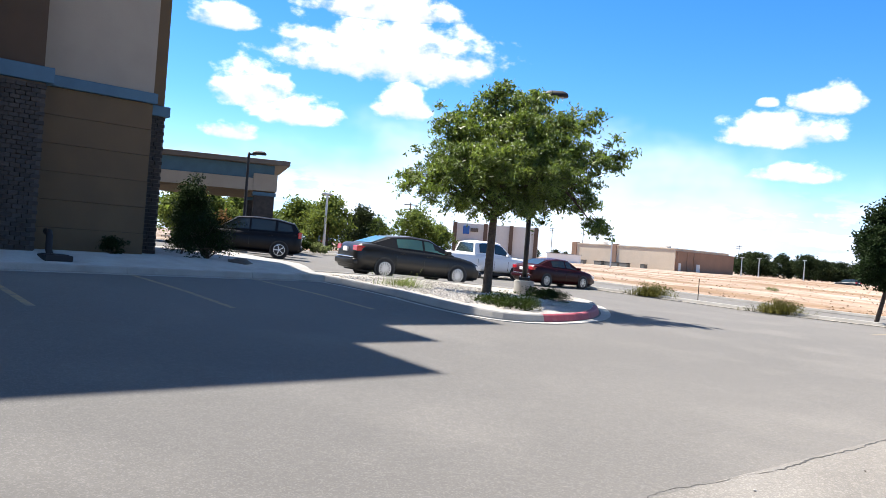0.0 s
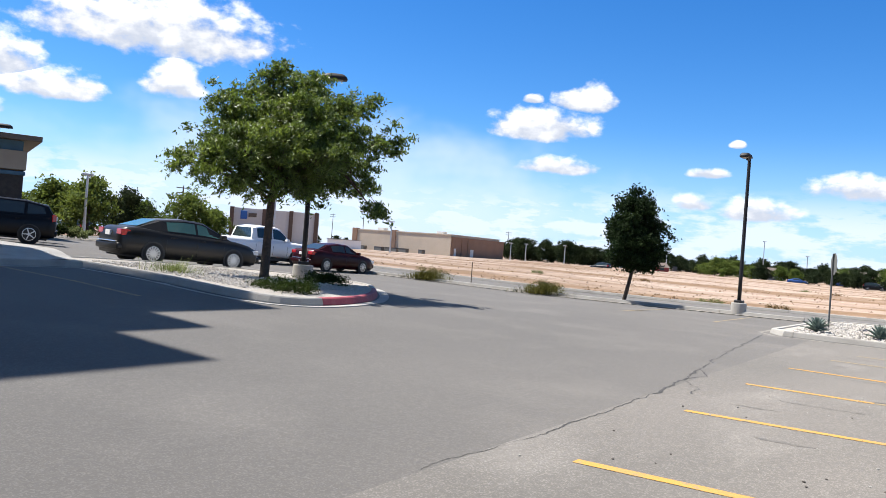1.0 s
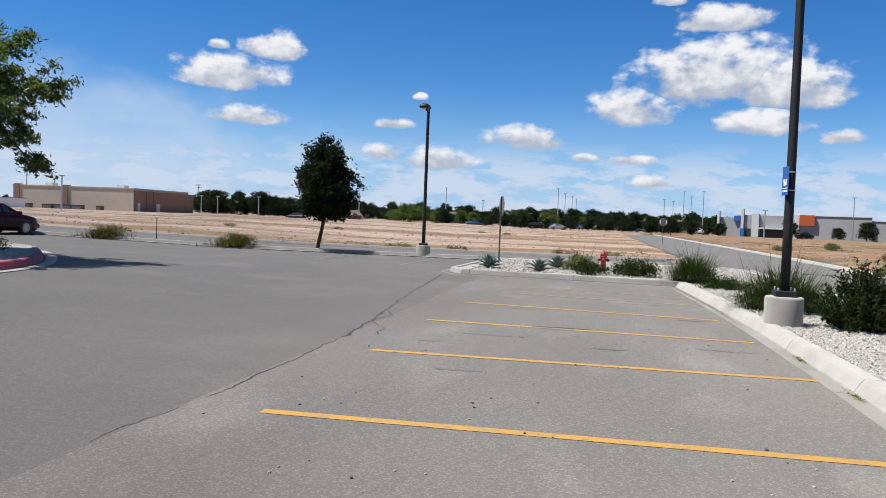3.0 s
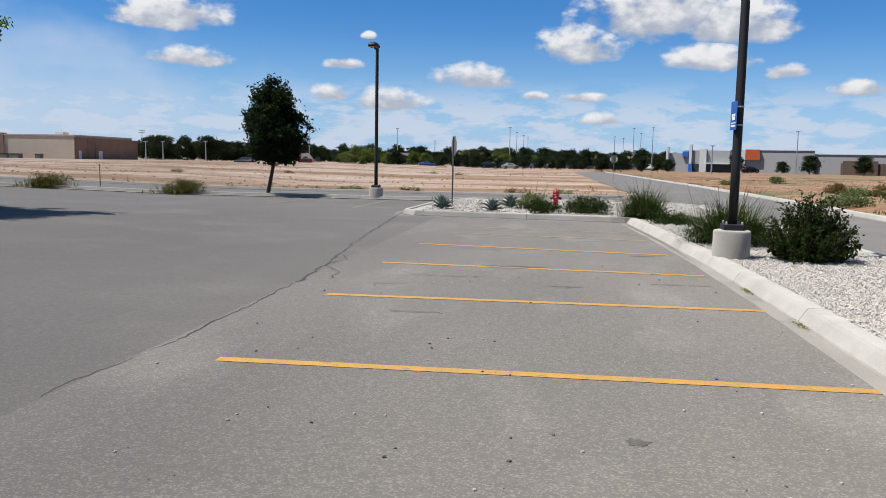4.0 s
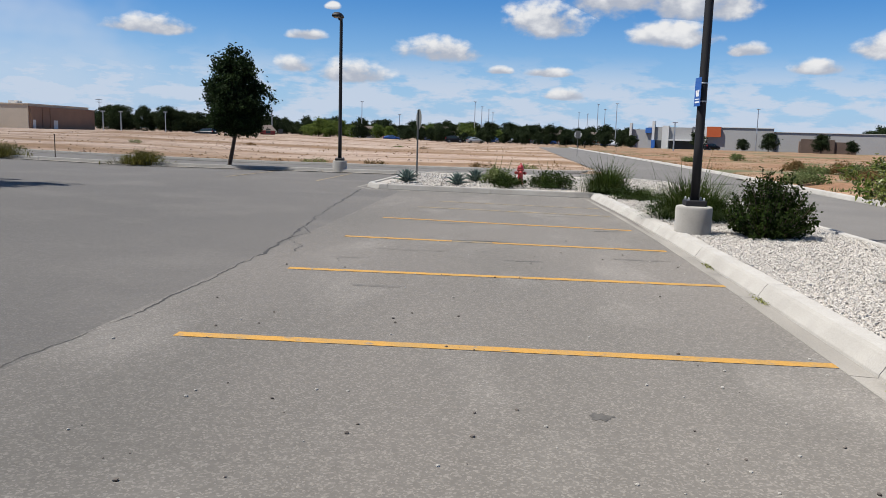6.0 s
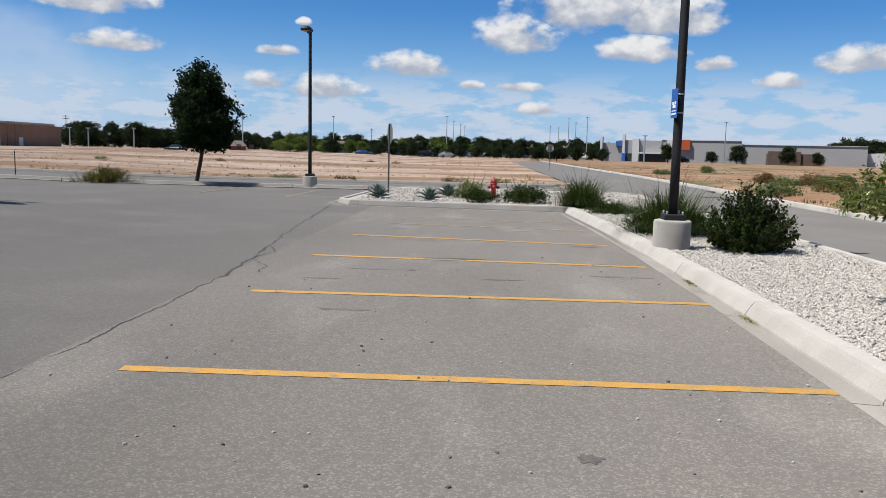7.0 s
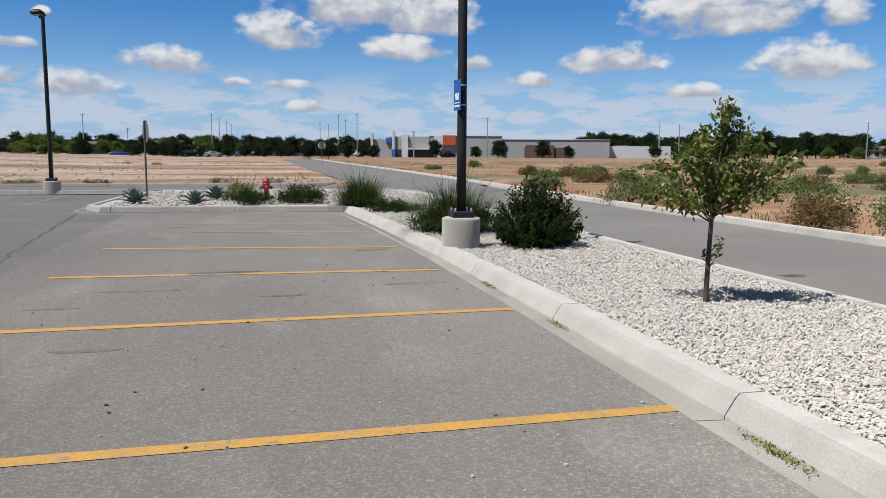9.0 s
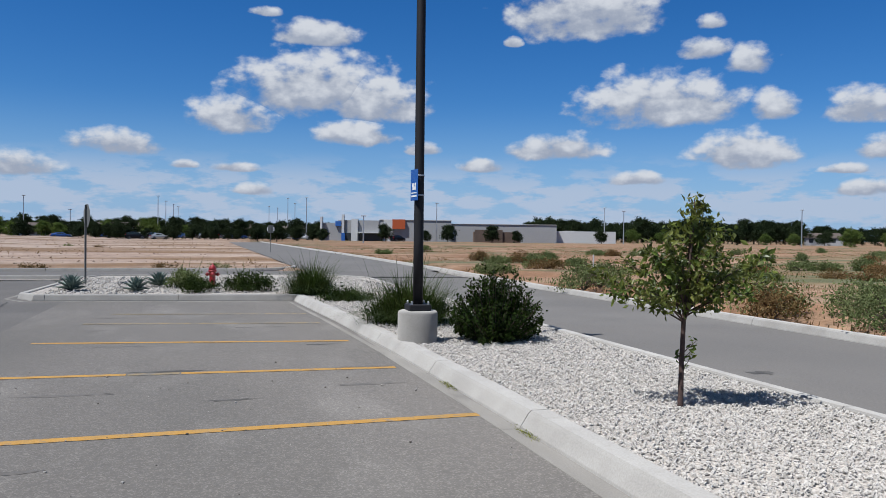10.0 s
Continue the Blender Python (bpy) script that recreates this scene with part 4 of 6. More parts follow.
def field_tufts():
    rng = np.random.default_rng(5)
    for name, mat, count, level, seed, tall, label in (("dry_grass", STRAW, 9000, -0.1, 9, 0.085, "dry straw-coloured grass over the field"), ("green_weeds", SAGE, 6500, 0.1, 31, 0.13, "patches of grey-green weeds over the field")):
        verts, faces = [], []
        for _ in range(count):
            u = rng.random()
            y = 6 + 120 * u ** 2.2
            x = 11.5 + rng.random() * (14 + y * 0.9)
            if noise.noise((x * 0.1, y * 0.2, seed)) < level:
                continue
            for b in range(8):
                a, l = rng.uniform(0, 6.28), tall * rng.uniform(0.3, 1.0)
                k = len(verts)
                w = 0.006 + 0.0005 * y
                px, py = x + rng.normal(0, 0.22), y + rng.normal(0, 0.22)
                verts += [(px - math.sin(a) * w, py + math.cos(a) * w, 0.0), (px + math.sin(a) * w, py - math.cos(a) * w, 0.0), (px + math.cos(a) * l * 0.7, py + math.sin(a) * l * 0.7, 0.05 + l)]
                faces.append((k, k + 1, k + 2))
        tagged(quads(name, verts, faces, mat, None, label), category="weeds", kind="stuff")
    verts, faces = [], []
    for _ in range(1500):
        y = 38 + 130 * rng.random() ** 2
        x = -70 + rng.random() * 73
        if noise.noise((x * 0.07, y * 0.1, 4)) < 0.12:
            continue
        for b in range(5):
            a, l = rng.uniform(0, 6.28), rng.uniform(0.06, 0.2)
            k = len(verts)
            w = 0.03
            verts += [(x - math.sin(a) * w, y + math.cos(a) * w, 0.0), (x + math.sin(a) * w, y - math.cos(a) * w, 0.0), (x + math.cos(a) * l, y + math.sin(a) * l, 0.06 + l)]
            faces.append((k, k + 1, k + 2))
    tagged(quads("field_weeds", verts, faces, STRAW, None, "thin dry weeds over the bare sand"), category="weeds", kind="stuff")


def field_clods():
    """Loose clods and small stones over the bare sand."""
    rng = np.random.default_rng(23)
    base = np.array([(1, 0, 0), (-0.5, 0.87, 0), (-0.5, -0.87, 0), (0.1, 0.1, 0.8)])
    verts, faces = [], []
    for _ in range(3400):
        y = 37.4 + 110 * rng.random() ** 2.4
        x = rng.uniform(-62, 3.5) if rng.random() < 0.8 else rng.uniform(11.8, 40)
        if noise.noise((x * 0.12, y * 0.25, 8)) < -0.1:
            continue
        r, k = rng.uniform(0.02, 0.09) * (1 + y / 120), len(verts)
        a = rng.uniform(0, 6.28)
        c, d = math.cos(a), math.sin(a)
        verts += [(x + r * (p[0] * c - p[1] * d), y + r * (p[0] * d + p[1] * c), gz(x, y) + 0.06 + 0.09 * noise.noise((x * 0.13, y * 0.13, 0)) + r * (p[2] - 0.1)) for p in base]
        faces += [(k, k + 1, k + 3), (k + 1, k + 2, k + 3), (k + 2, k, k + 3)]
    tagged(quads("field_clods", verts, faces, SAND, None, "loose clods of earth over the bare sand"), category="earth", kind="stuff")


field_clods()
field_tufts()
for x, y, s in ((-6.5, 37.3, 121), (-9.5, 37.4, 122), (-1.5, 37.4, 123), (0.8, 38.0, 124), (-24, 70, 125), (-14, 95, 126), (-10, 88, 127), (-30, 60, 128)):
    bush("field_weed", x, y, gz(x, y) + 0.05, 0.6, 0.3, 0.12, STRAW if s % 2 else SAGE, "low dry weed clump on the sandy field edge", s, 18, 30, 0.07, 0.09, "weeds on the sandy field", category="weed")


# ---- street furniture ----
def lamp_post(x, y, base_z, height, turn):
    t = thing("lamp_post", pose(x, y, base_z, 0, 0, turn), "tall black lamp post on a round concrete base", "lamp post", "lamp posts of the car park")
    part("footing", lathe([(0.28, -0.15), (0.285, 0.0), (0.285, 0.43), (0.278, 0.455), (0.25, 0.468), (0.0, 0.47)], 32), CONCRETE, t, "round concrete footing", True)
    part("base_plate", boxed(-0.16, 0.16, -0.16, 0.16, 0.466, 0.56, bevel=0.015), BLACK_METAL, t)
    for sx in (-1, 1):
        for sy in (-1, 1):
            b = lathe([(0.016, 0.55), (0.016, 0.585), (0.01, 0.595)], 8)
            bmesh.ops.translate(b, verts=b.verts, vec=(sx * 0.12, sy * 0.12, 0.01))
            part("bolt", b, STEEL, t)
    part("pole", lathe([(0.072, 0.55), (0.07, 1.5), (0.062, height - 0.2), (0.06, height)], 20), BLACK_METAL, t, "", True)
    part("bracket", boxed(0.0, 0.36, -0.035, 0.035, height - 0.13, height - 0.04, bevel=0.01), BLACK_METAL, t)
    bm = bmesh.new()
    rings = []
    for z, sx, sy in ((0.0, 0.30, 0.19), (0.03, 0.31, 0.2), (0.10, 0.28, 0.17), (0.155, 0.2, 0.12), (0.17, 0.1, 0.06)):
        rings.append([bm.verts.new((0.5 + 1.15 * sx * math.copysign(abs(math.cos(a)) ** 0.5, math.cos(a)), sy * math.copysign(abs(math.sin(a)) ** 0.5, math.sin(a)), height - 0.06 + z)) for a in np.linspace(0, 2 * math.pi, 25)[:-1]])
    for a, b in zip(rings, rings[1:]):
        for i in range(24):
            bm.faces.new((a[i], a[(i + 1) % 24], b[(i + 1) % 24], b[i]))
    bm.faces.new(list(reversed(rings[0])))
    bm.faces.new(rings[-1])
    head = part("lamp_head", bm, BLACK_METAL, t, "black shoebox lamp head", True)
    part("lens", boxed(0.28, 0.72, -0.13, 0.13, height - 0.075, height - 0.062, bevel=0.004), LENS, head)
    return t


lamp_post(3.17, 12.15, 0.1, 6.55, 180)
lamp_post(-6.76, 30.6, 0.0, 6.05, -92)
lamp_post(-15.3, 15.55, gz(-15.3, 15.55) + 0.05, 5.85, 44)


def pole_sign():
    t = thing("parking_sign", pose(3.17, 12.15, 2.13, 0, 0, 0), "small blue sign strapped to the lamp post", "sign")
    turn = pose(0, 0, 0, 0, 0, 185)
    bm = boxed(0.09, 0.094, -0.10, 0.20, 0.0, 0.44, bevel=0.0015)
    bmesh.ops.transform(bm, matrix=turn, verts=bm.verts)
    part("panel", bm, SIGN_BLUE, t, "blue panel")
    for y0, y1, z0, z1 in ((-0.06, 0.16, 0.05, 0.075), (-0.06, 0.16, 0.10, 0.115), (-0.02, 0.12, 0.15, 0.20), (-0.04, 0.05, 0.2, 0.245), (0.07, 0.13, 0.205, 0.25)):
        b = boxed(0.0945, 0.0965, y0, y1, z0, z1)
        bmesh.ops.transform(b, matrix=turn, verts=b.verts)
        part("white_bar", b, WHITE, t)
    for z in (0.08, 0.36):
        part("strap", lathe([(0.074, z - 0.01), (0.076, z - 0.008), (0.076, z + 0.008), (0.074, z + 0.01)], 20), STEEL, t)


pole_sign()


def stop_sign(x, y, z, height, size, turn, label, octagon=True):
    t = thing("road_sign", pose(x, y, z, 0, 0, turn), label, "road sign")
    part("post", boxed(-0.025, 0.025, -0.02, 0.02, -0.1, height - 0.02, bevel=0.004), SIGN_BACK, t, "galvanised steel post")
    bm = bmesh.new()
    if octagon:
        vs = [bm.verts.new((0.028, size * math.cos(a) * 1.08, height - size + size * 1.08 * math.sin(a))) for a in np.linspace(math.pi / 8, 2 * math.pi + math.pi / 8, 9)[:-1]]
    else:
        vs = [bm.verts.new((0.028, sy * size * 0.7, height - size + sz * size)) for sy, sz in ((-1, -1), (1, -1), (1, 1), (-1, 1))]
    f = bm.faces.new(vs)
    r = bmesh.ops.extrude_face_region(bm, geom=[f])
    bmesh.ops.translate(bm, verts=[v for v in r["geom"] if isinstance(v, bmesh.types.BMVert)], vec=(0.004, 0, 0))
    bmesh.ops.recalc_face_normals(bm, faces=bm.faces)
    panel = part("panel", bm, SIGN_BACK, t, "bare metal sign panel seen from behind")
    bm = bmesh.new()
    vs2 = [bm.verts.new((0.0335, size * math.cos(a), height - size + size * math.sin(a))) for a in np.linspace(math.pi / 8, 2 * math.pi + math.pi / 8, 9)[:-1]]
    bm.faces.new(vs2)
    part("face", bm, HYDRANT_RED if octagon else WHITE, panel)


stop_sign(-3.05, 26.0, 0.08, 2.35, 0.33, 22, "grey-backed octagonal stop sign on a steel post")
stop_sign(6.0, 75.0, 0.05, 2.4, 0.35, 80, "small far road sign on a steel post", False)
thing_stake = thing("marker_stake", pose(-18.8, 30.6, gz(-18.8, 30.6) + 0.05), "thin rusty marker stake on the verge", "stake")
part("stake", lathe([(0.02, -0.1), (0.02, 0.3), (0.018, 1.05), (0.012, 1.06)], 8), BARK, thing_stake)
thing_stake = thing("survey_stake", pose(19.5, 38.0, 0.03), "pale wooden survey stake in the field", "stake")
part("stake", boxed(-0.03, 0.03, -0.02, 0.02, -0.1, 0.75, bevel=0.004), WHITE, thing_stake)


def hydrant(x, y, z):
    t = thing("fire_hydrant", pose(x, y, z) @ Matrix.Diagonal((0.88, 0.88, 0.92, 1)), "red cast-iron fire hydrant among shrubs", "fire hydrant")
    part("barrel", lathe([(0.14, -0.05), (0.14, 0.03), (0.10, 0.05), (0.095, 0.42), (0.11, 0.44), (0.135, 0.46), (0.135, 0.5), (0.12, 0.52)], 24), HYDRANT_RED, t, "", True)
    part("bonnet", lathe([(0.125, 0.52), (0.12, 0.57), (0.09, 0.63), (0.05, 0.665), (0.03, 0.67), (0.028, 0.72), (0.02, 0.725)], 24), HYDRANT_RED, t, "domed red bonnet", True)
    for a, r, l in ((0, 0.05, 0.2), (180, 0.05, 0.2), (-90, 0.065, 0.19)):
        b = lathe([(r * 0.8, 0.0), (r * 0.8, l - 0.07), (r * 1.15, l - 0.065), (r * 1.15, l - 0.01), (r * 0.5, l), (r * 0.3, l + 0.03)], 14)
        bmesh.ops.transform(b, matrix=pose(0, 0, 0.38, 0, 90, a), verts=b.verts)
        part("outlet_cap", b, HYDRANT_RED, t, "", True)
    for k in range(8):
        b = lathe([(0.012, 0.03), (0.012, 0.05)], 6)
        bmesh.ops.translate(b, verts=b.verts, vec=(0.125 * math.cos(k * 0.785), 0.125 * math.sin(k * 0.785), 0.0))
        part("bolt", b, STEEL, t)


hydrant(0.46, 24.6, 0.12)


def drain(x, y, z, label, name, turn=0):
    t = thing(name, pose(x, y, z, 0, 0, turn), label, "drain")
    part("frame", boxed(-0.35, 0.35, -0.28, 0.28, -0.05, 0.10, bevel=0.02), BLACK_METAL, t)
    for k in range(6):
        part("bar", boxed(-0.3 + 0.1 * k, -0.25 + 0.1 * k, -0.22, 0.22, 0.1, 0.115), BLACK_METAL, t)


drain(-18.1, 3.75, gz(-17.3, 3.7) + 0.2, "black drain box on the hotel pavement", "drain_box")
drain(-9.3, 30.0, gz(-9.3, 30.0) - 0.09, "dark gully grate in the kerb", "gully_grate")


def downpipe():
    t = thing("downpipe", pose(-18.75, 3.75, 0.85), "black downpipe elbow at the brick pier", "downpipe")
    bm = bmesh.new()
    tube(bm, [(-0.2, 0, 0.5), (0.02, 0, 0.48), (0.1, 0, 0.4), (0.1, 0, 0.1), (0.25, 0, 0.0)], [0.07, 0.075, 0.075, 0.075, 0.075], 10)
    part("pipe", bm, BLACK_METAL, t, "", True)


downpipe()


def rock(name, x, y, z, r, seed, label, category, squash=0.6, mat=None):
    bm = bmesh.new()
    bmesh.ops.create_icosphere(bm, subdivisions=2, radius=r)
    for v in bm.verts:
        v.co *= 1 + 0.45 * noise.noise(v.co / r * 1.3 + Vector((seed, 0, 0)))
        v.co.z *= squash
    ob = part(name, bm, mat or STONE, None, label, True)
    ob.matrix_basis = pose(x, y, z, 0, 0, seed * 40)
    return tagged(ob, category=category)


rock("boulder", -18.8, 8.45, 0.86, 0.3, 3, "flat brown boulder on the hotel pavement", "boulder", 0.45)

# ---- hotel ----
def hotel():
    t = thing("hotel", pose(0, 0, 0), "tall hotel with brick base, blue band and cream stucco", "building")
    base = 0.55
    roof = {"tower": 20.6, "pier": 19.3, "wall": 18.9, "strip": 18.3}
    # pier wing: brick below, brown stucco above
    part("pier_wall", boxed(-40, -19.06, -18, 3.54, base, 4.65), MORTAR, t, "mortar behind grey bricks")
    part("pier_upper_wall", boxed(-40, -19.12, -18, 3.5, 5.0, roof["pier"]), STUCCO_BROWN, t, "brown stucco upper wall")
    part("pier_band", boxed(-40, -18.92, -18, 3.68, 4.65, 5.0, bevel=0.02), BLUE_TRIM, t, "projecting blue band")
    # recessed wing: tan lap boards below, cream stucco above
    for k in range(6):
        z0 = 0.75 + k * 0.672
        part("siding_panel", boxed(-38, -20.2 - 0.012 * (k % 2), 3.5, 6.37, z0 + 0.012, z0 + 0.672, bevel=0.008), STUCCO_TAN, t)
    part("recess_core", boxed(-38, -20.24, 3.5, 6.34, base, 4.8), STUCCO_BROWN, t)
    part("recess_band", boxed(-38, -20.1, 3.62, 6.45, 4.79, 5.06, bevel=0.02), BLUE_TRIM, t, "projecting blue band")
    part("recess_upper_wall", boxed(-38, -20.22, 3.45, 6.37, 5.06, roof["wall"]), STUCCO_CREAM, t, "cream stucco upper wall")
    # set-back strip at the corner
    part("strip_wall", boxed(-37, -20.96, 6.3, 6.98, base, 4.6), MORTAR, t)
    part("strip_band", boxed(-37, -20.84, 6.45, 7.08, 4.6, 4.88, bevel=0.02), BLUE_TRIM, t, "projecting blue band")
    part("strip_upper_wall", boxed(-37, -20.98, 6.3, 6.95, 4.88, roof["strip"]), STUCCO_TAN, t, "tan stucco upper wall")
    # unseen wing beside the camera's view, raised until its shadow makes the nearest step
    part("tower_wall", boxed(-36, -17.95, -18, 1.75, base, roof["tower"]), STUCCO_CREAM, t, "unseen cream stucco wing, sized to cast the nearest shadow step")
    for x0, y0, y1, z in ((-19.06, -18, 3.58, roof["pier"]), (-20.2, 3.5, 6.42, roof["wall"]), (-20.95, 6.3, 7.0, roof["strip"]), (-17.9, -18, 1.8, roof["tower"])):
        part("parapet_cap", boxed(-36, x0 + 0.06, y0, y1 + 0.05, z, z + 0.12, bevel=0.02), ROOF_EDGE, t)
    return t


hotel_thing = hotel()


def porte_cochere():
    t = thing("porte_cochere", pose(-43.7, 22.75, 0.75, 0, 0, -24), "hotel entrance canopy on brick pillars", "canopy")
    # local y runs along the camera-side face, x towards the viewer
    part("roof", boxed(-11, 0.9, -22, 0.75, 5.2, 5.5, bevel=0.04), ROOF_EDGE, t, "flat roof with bronze fascia")
    part("blue_frieze", boxed(-10.2, 0.0, -22, -0.1, 4.35, 5.2), BLUE_TRIM, t, "blue frieze")
    part("cream_beam", boxed(-10.4, 0.12, -22, 0.05, 3.6, 4.35, bevel=0.02), STUCCO_CREAM, t, "cream beam")
    part("beam_end", boxed(-10.4, 0.16, -1.35, 0.1, 3.6, 4.65, bevel=0.02), STUCCO_CREAM, t)
    part("soffit", boxed(-10.2, 0.0, -22, -0.05, 3.52, 3.6), STUCCO_TAN, t)
    for x, y in ((-0.6, -0.62), (-8.5, -0.62), (-0.6, -14), (-8.5, -14)):
        p = part("pillar", boxed(x - 0.62, x + 0.62, y - 0.62, y + 0.62, -0.3, 3.55, bevel=0.02), BRICK, t, "dark brick pillar")
        part("pillar_cap", boxed(x - 0.7, x + 0.7, y - 0.7, y + 0.7, 3.3, 3.52, bevel=0.02), BLUE_TRIM, p)


porte_cochere()


# ---- vehicles ----
GLASS = material("tinted_glass", (0.02, 0.03, 0.03), 0.06, fine=20, fine_amount=0.02, bump=0, coat=0.5)
GLASS_CLEAR = material("pale_glass", (0.05, 0.12, 0.11), 0.05, fine=20, fine_amount=0.02, bump=0, coat=0.4)
RUBBER = material("tyre_rubber", (0.02, 0.02, 0.021), 0.85, fine=60, fine_amount=0.2, bump=0.2)
ALLOY = material("alloy_rim", (0.55, 0.55, 0.56), 0.3, fine=30, fine_amount=0.05, bump=0, metallic=0.85)
TAIL = material("tail_lamp", (0.38, 0.012, 0.015), 0.2, fine=20, fine_amount=0.03, bump=0, coat=0.6)
HEADLIGHT = material("head_lamp", (0.6, 0.62, 0.64), 0.1, fine=20, fine_amount=0.03, bump=0, coat=0.6)
TRIM = material("black_trim", (0.02, 0.02, 0.02), 0.6, fine=30, fine_amount=0.05, bump=0)
CHROME = material("chrome", (0.7, 0.7, 0.72), 0.15, fine=30, fine_amount=0.03, bump=0, metallic=1.0)


def paint(name, color, metallic=0.5, coat=0.5, specular=0.5):
    return material(name, color, 0.32, fine=200, fine_amount=0.06, bump=0, metallic=metallic, coat=coat, specular=specular)


SHAPES = {
    "sedan": dict(body=((-2.42, .36, .74, .62), (-2.37, .26, .95, .78), (-2.2, .22, 1.05, .86), (-1.75, .2, 1.07, .905), (-.9, .19, 1.01, .92), (.2, .19, .985, .92), (1.0, .19, .96, .915), (1.45, .19, .93, .90), (1.95, .2, .84, .87), (2.25, .22, .73, .77), (2.4, .28, .58, .6)),
                  roof=((-1.95, 1.07, .70), (-1.15, 1.385, .58), (-.35, 1.46, .57), (.3, 1.43, .57), (1.25, .96, .70)), wheels=(-1.4, 1.33), r=.325, w=.92, tail=1.0, doors=(-1.0, .02, .95)),
    "suv": dict(body=((-2.36, .4, .95, .72), (-2.3, .3, 1.12, .84), (-2.1, .26, 1.14, .92), (-1.2, .24, 1.12, .945), (.2, .24, 1.09, .945), (.95, .24, 1.07, .94), (1.4, .25, 1.05, .92), (1.95, .27, 1.0, .89), (2.25, .3, .9, .8), (2.38, .36, .72, .64)),
                roof=((-2.28, 1.13, .78), (-2.0, 1.6, .66), (-1.2, 1.73, .65), (-.2, 1.74, .65), (.45, 1.68, .64), (1.28, 1.08, .76)), wheels=(-1.42, 1.42), r=.37, w=.945, tail=1.25, doors=(-1.2, -.1, 1.0)),
    "pickup": dict(body=((-2.92, .5, 1.1, .86), (-2.88, .42, 1.2, .95), (-2.0, .4, 1.21, .985), (-.9, .36, 1.21, .99), (.3, .34, 1.19, .99), (1.3, .34, 1.17, .985), (1.7, .36, 1.16, .97), (2.4, .4, 1.12, .94), (2.75, .44, 1.0, .86), (2.9, .5, .8, .72)),
                   roof=((-.98, 1.2, .86), (-.86, 1.78, .7), (-.4, 1.88, .69), (.55, 1.88, .69), (.8, 1.82, .69), (1.5, 1.18, .84)), wheels=(-1.85, 1.85), r=.41, w=.99, tail=1.25, doors=(-.75, .3, 1.2)),
}


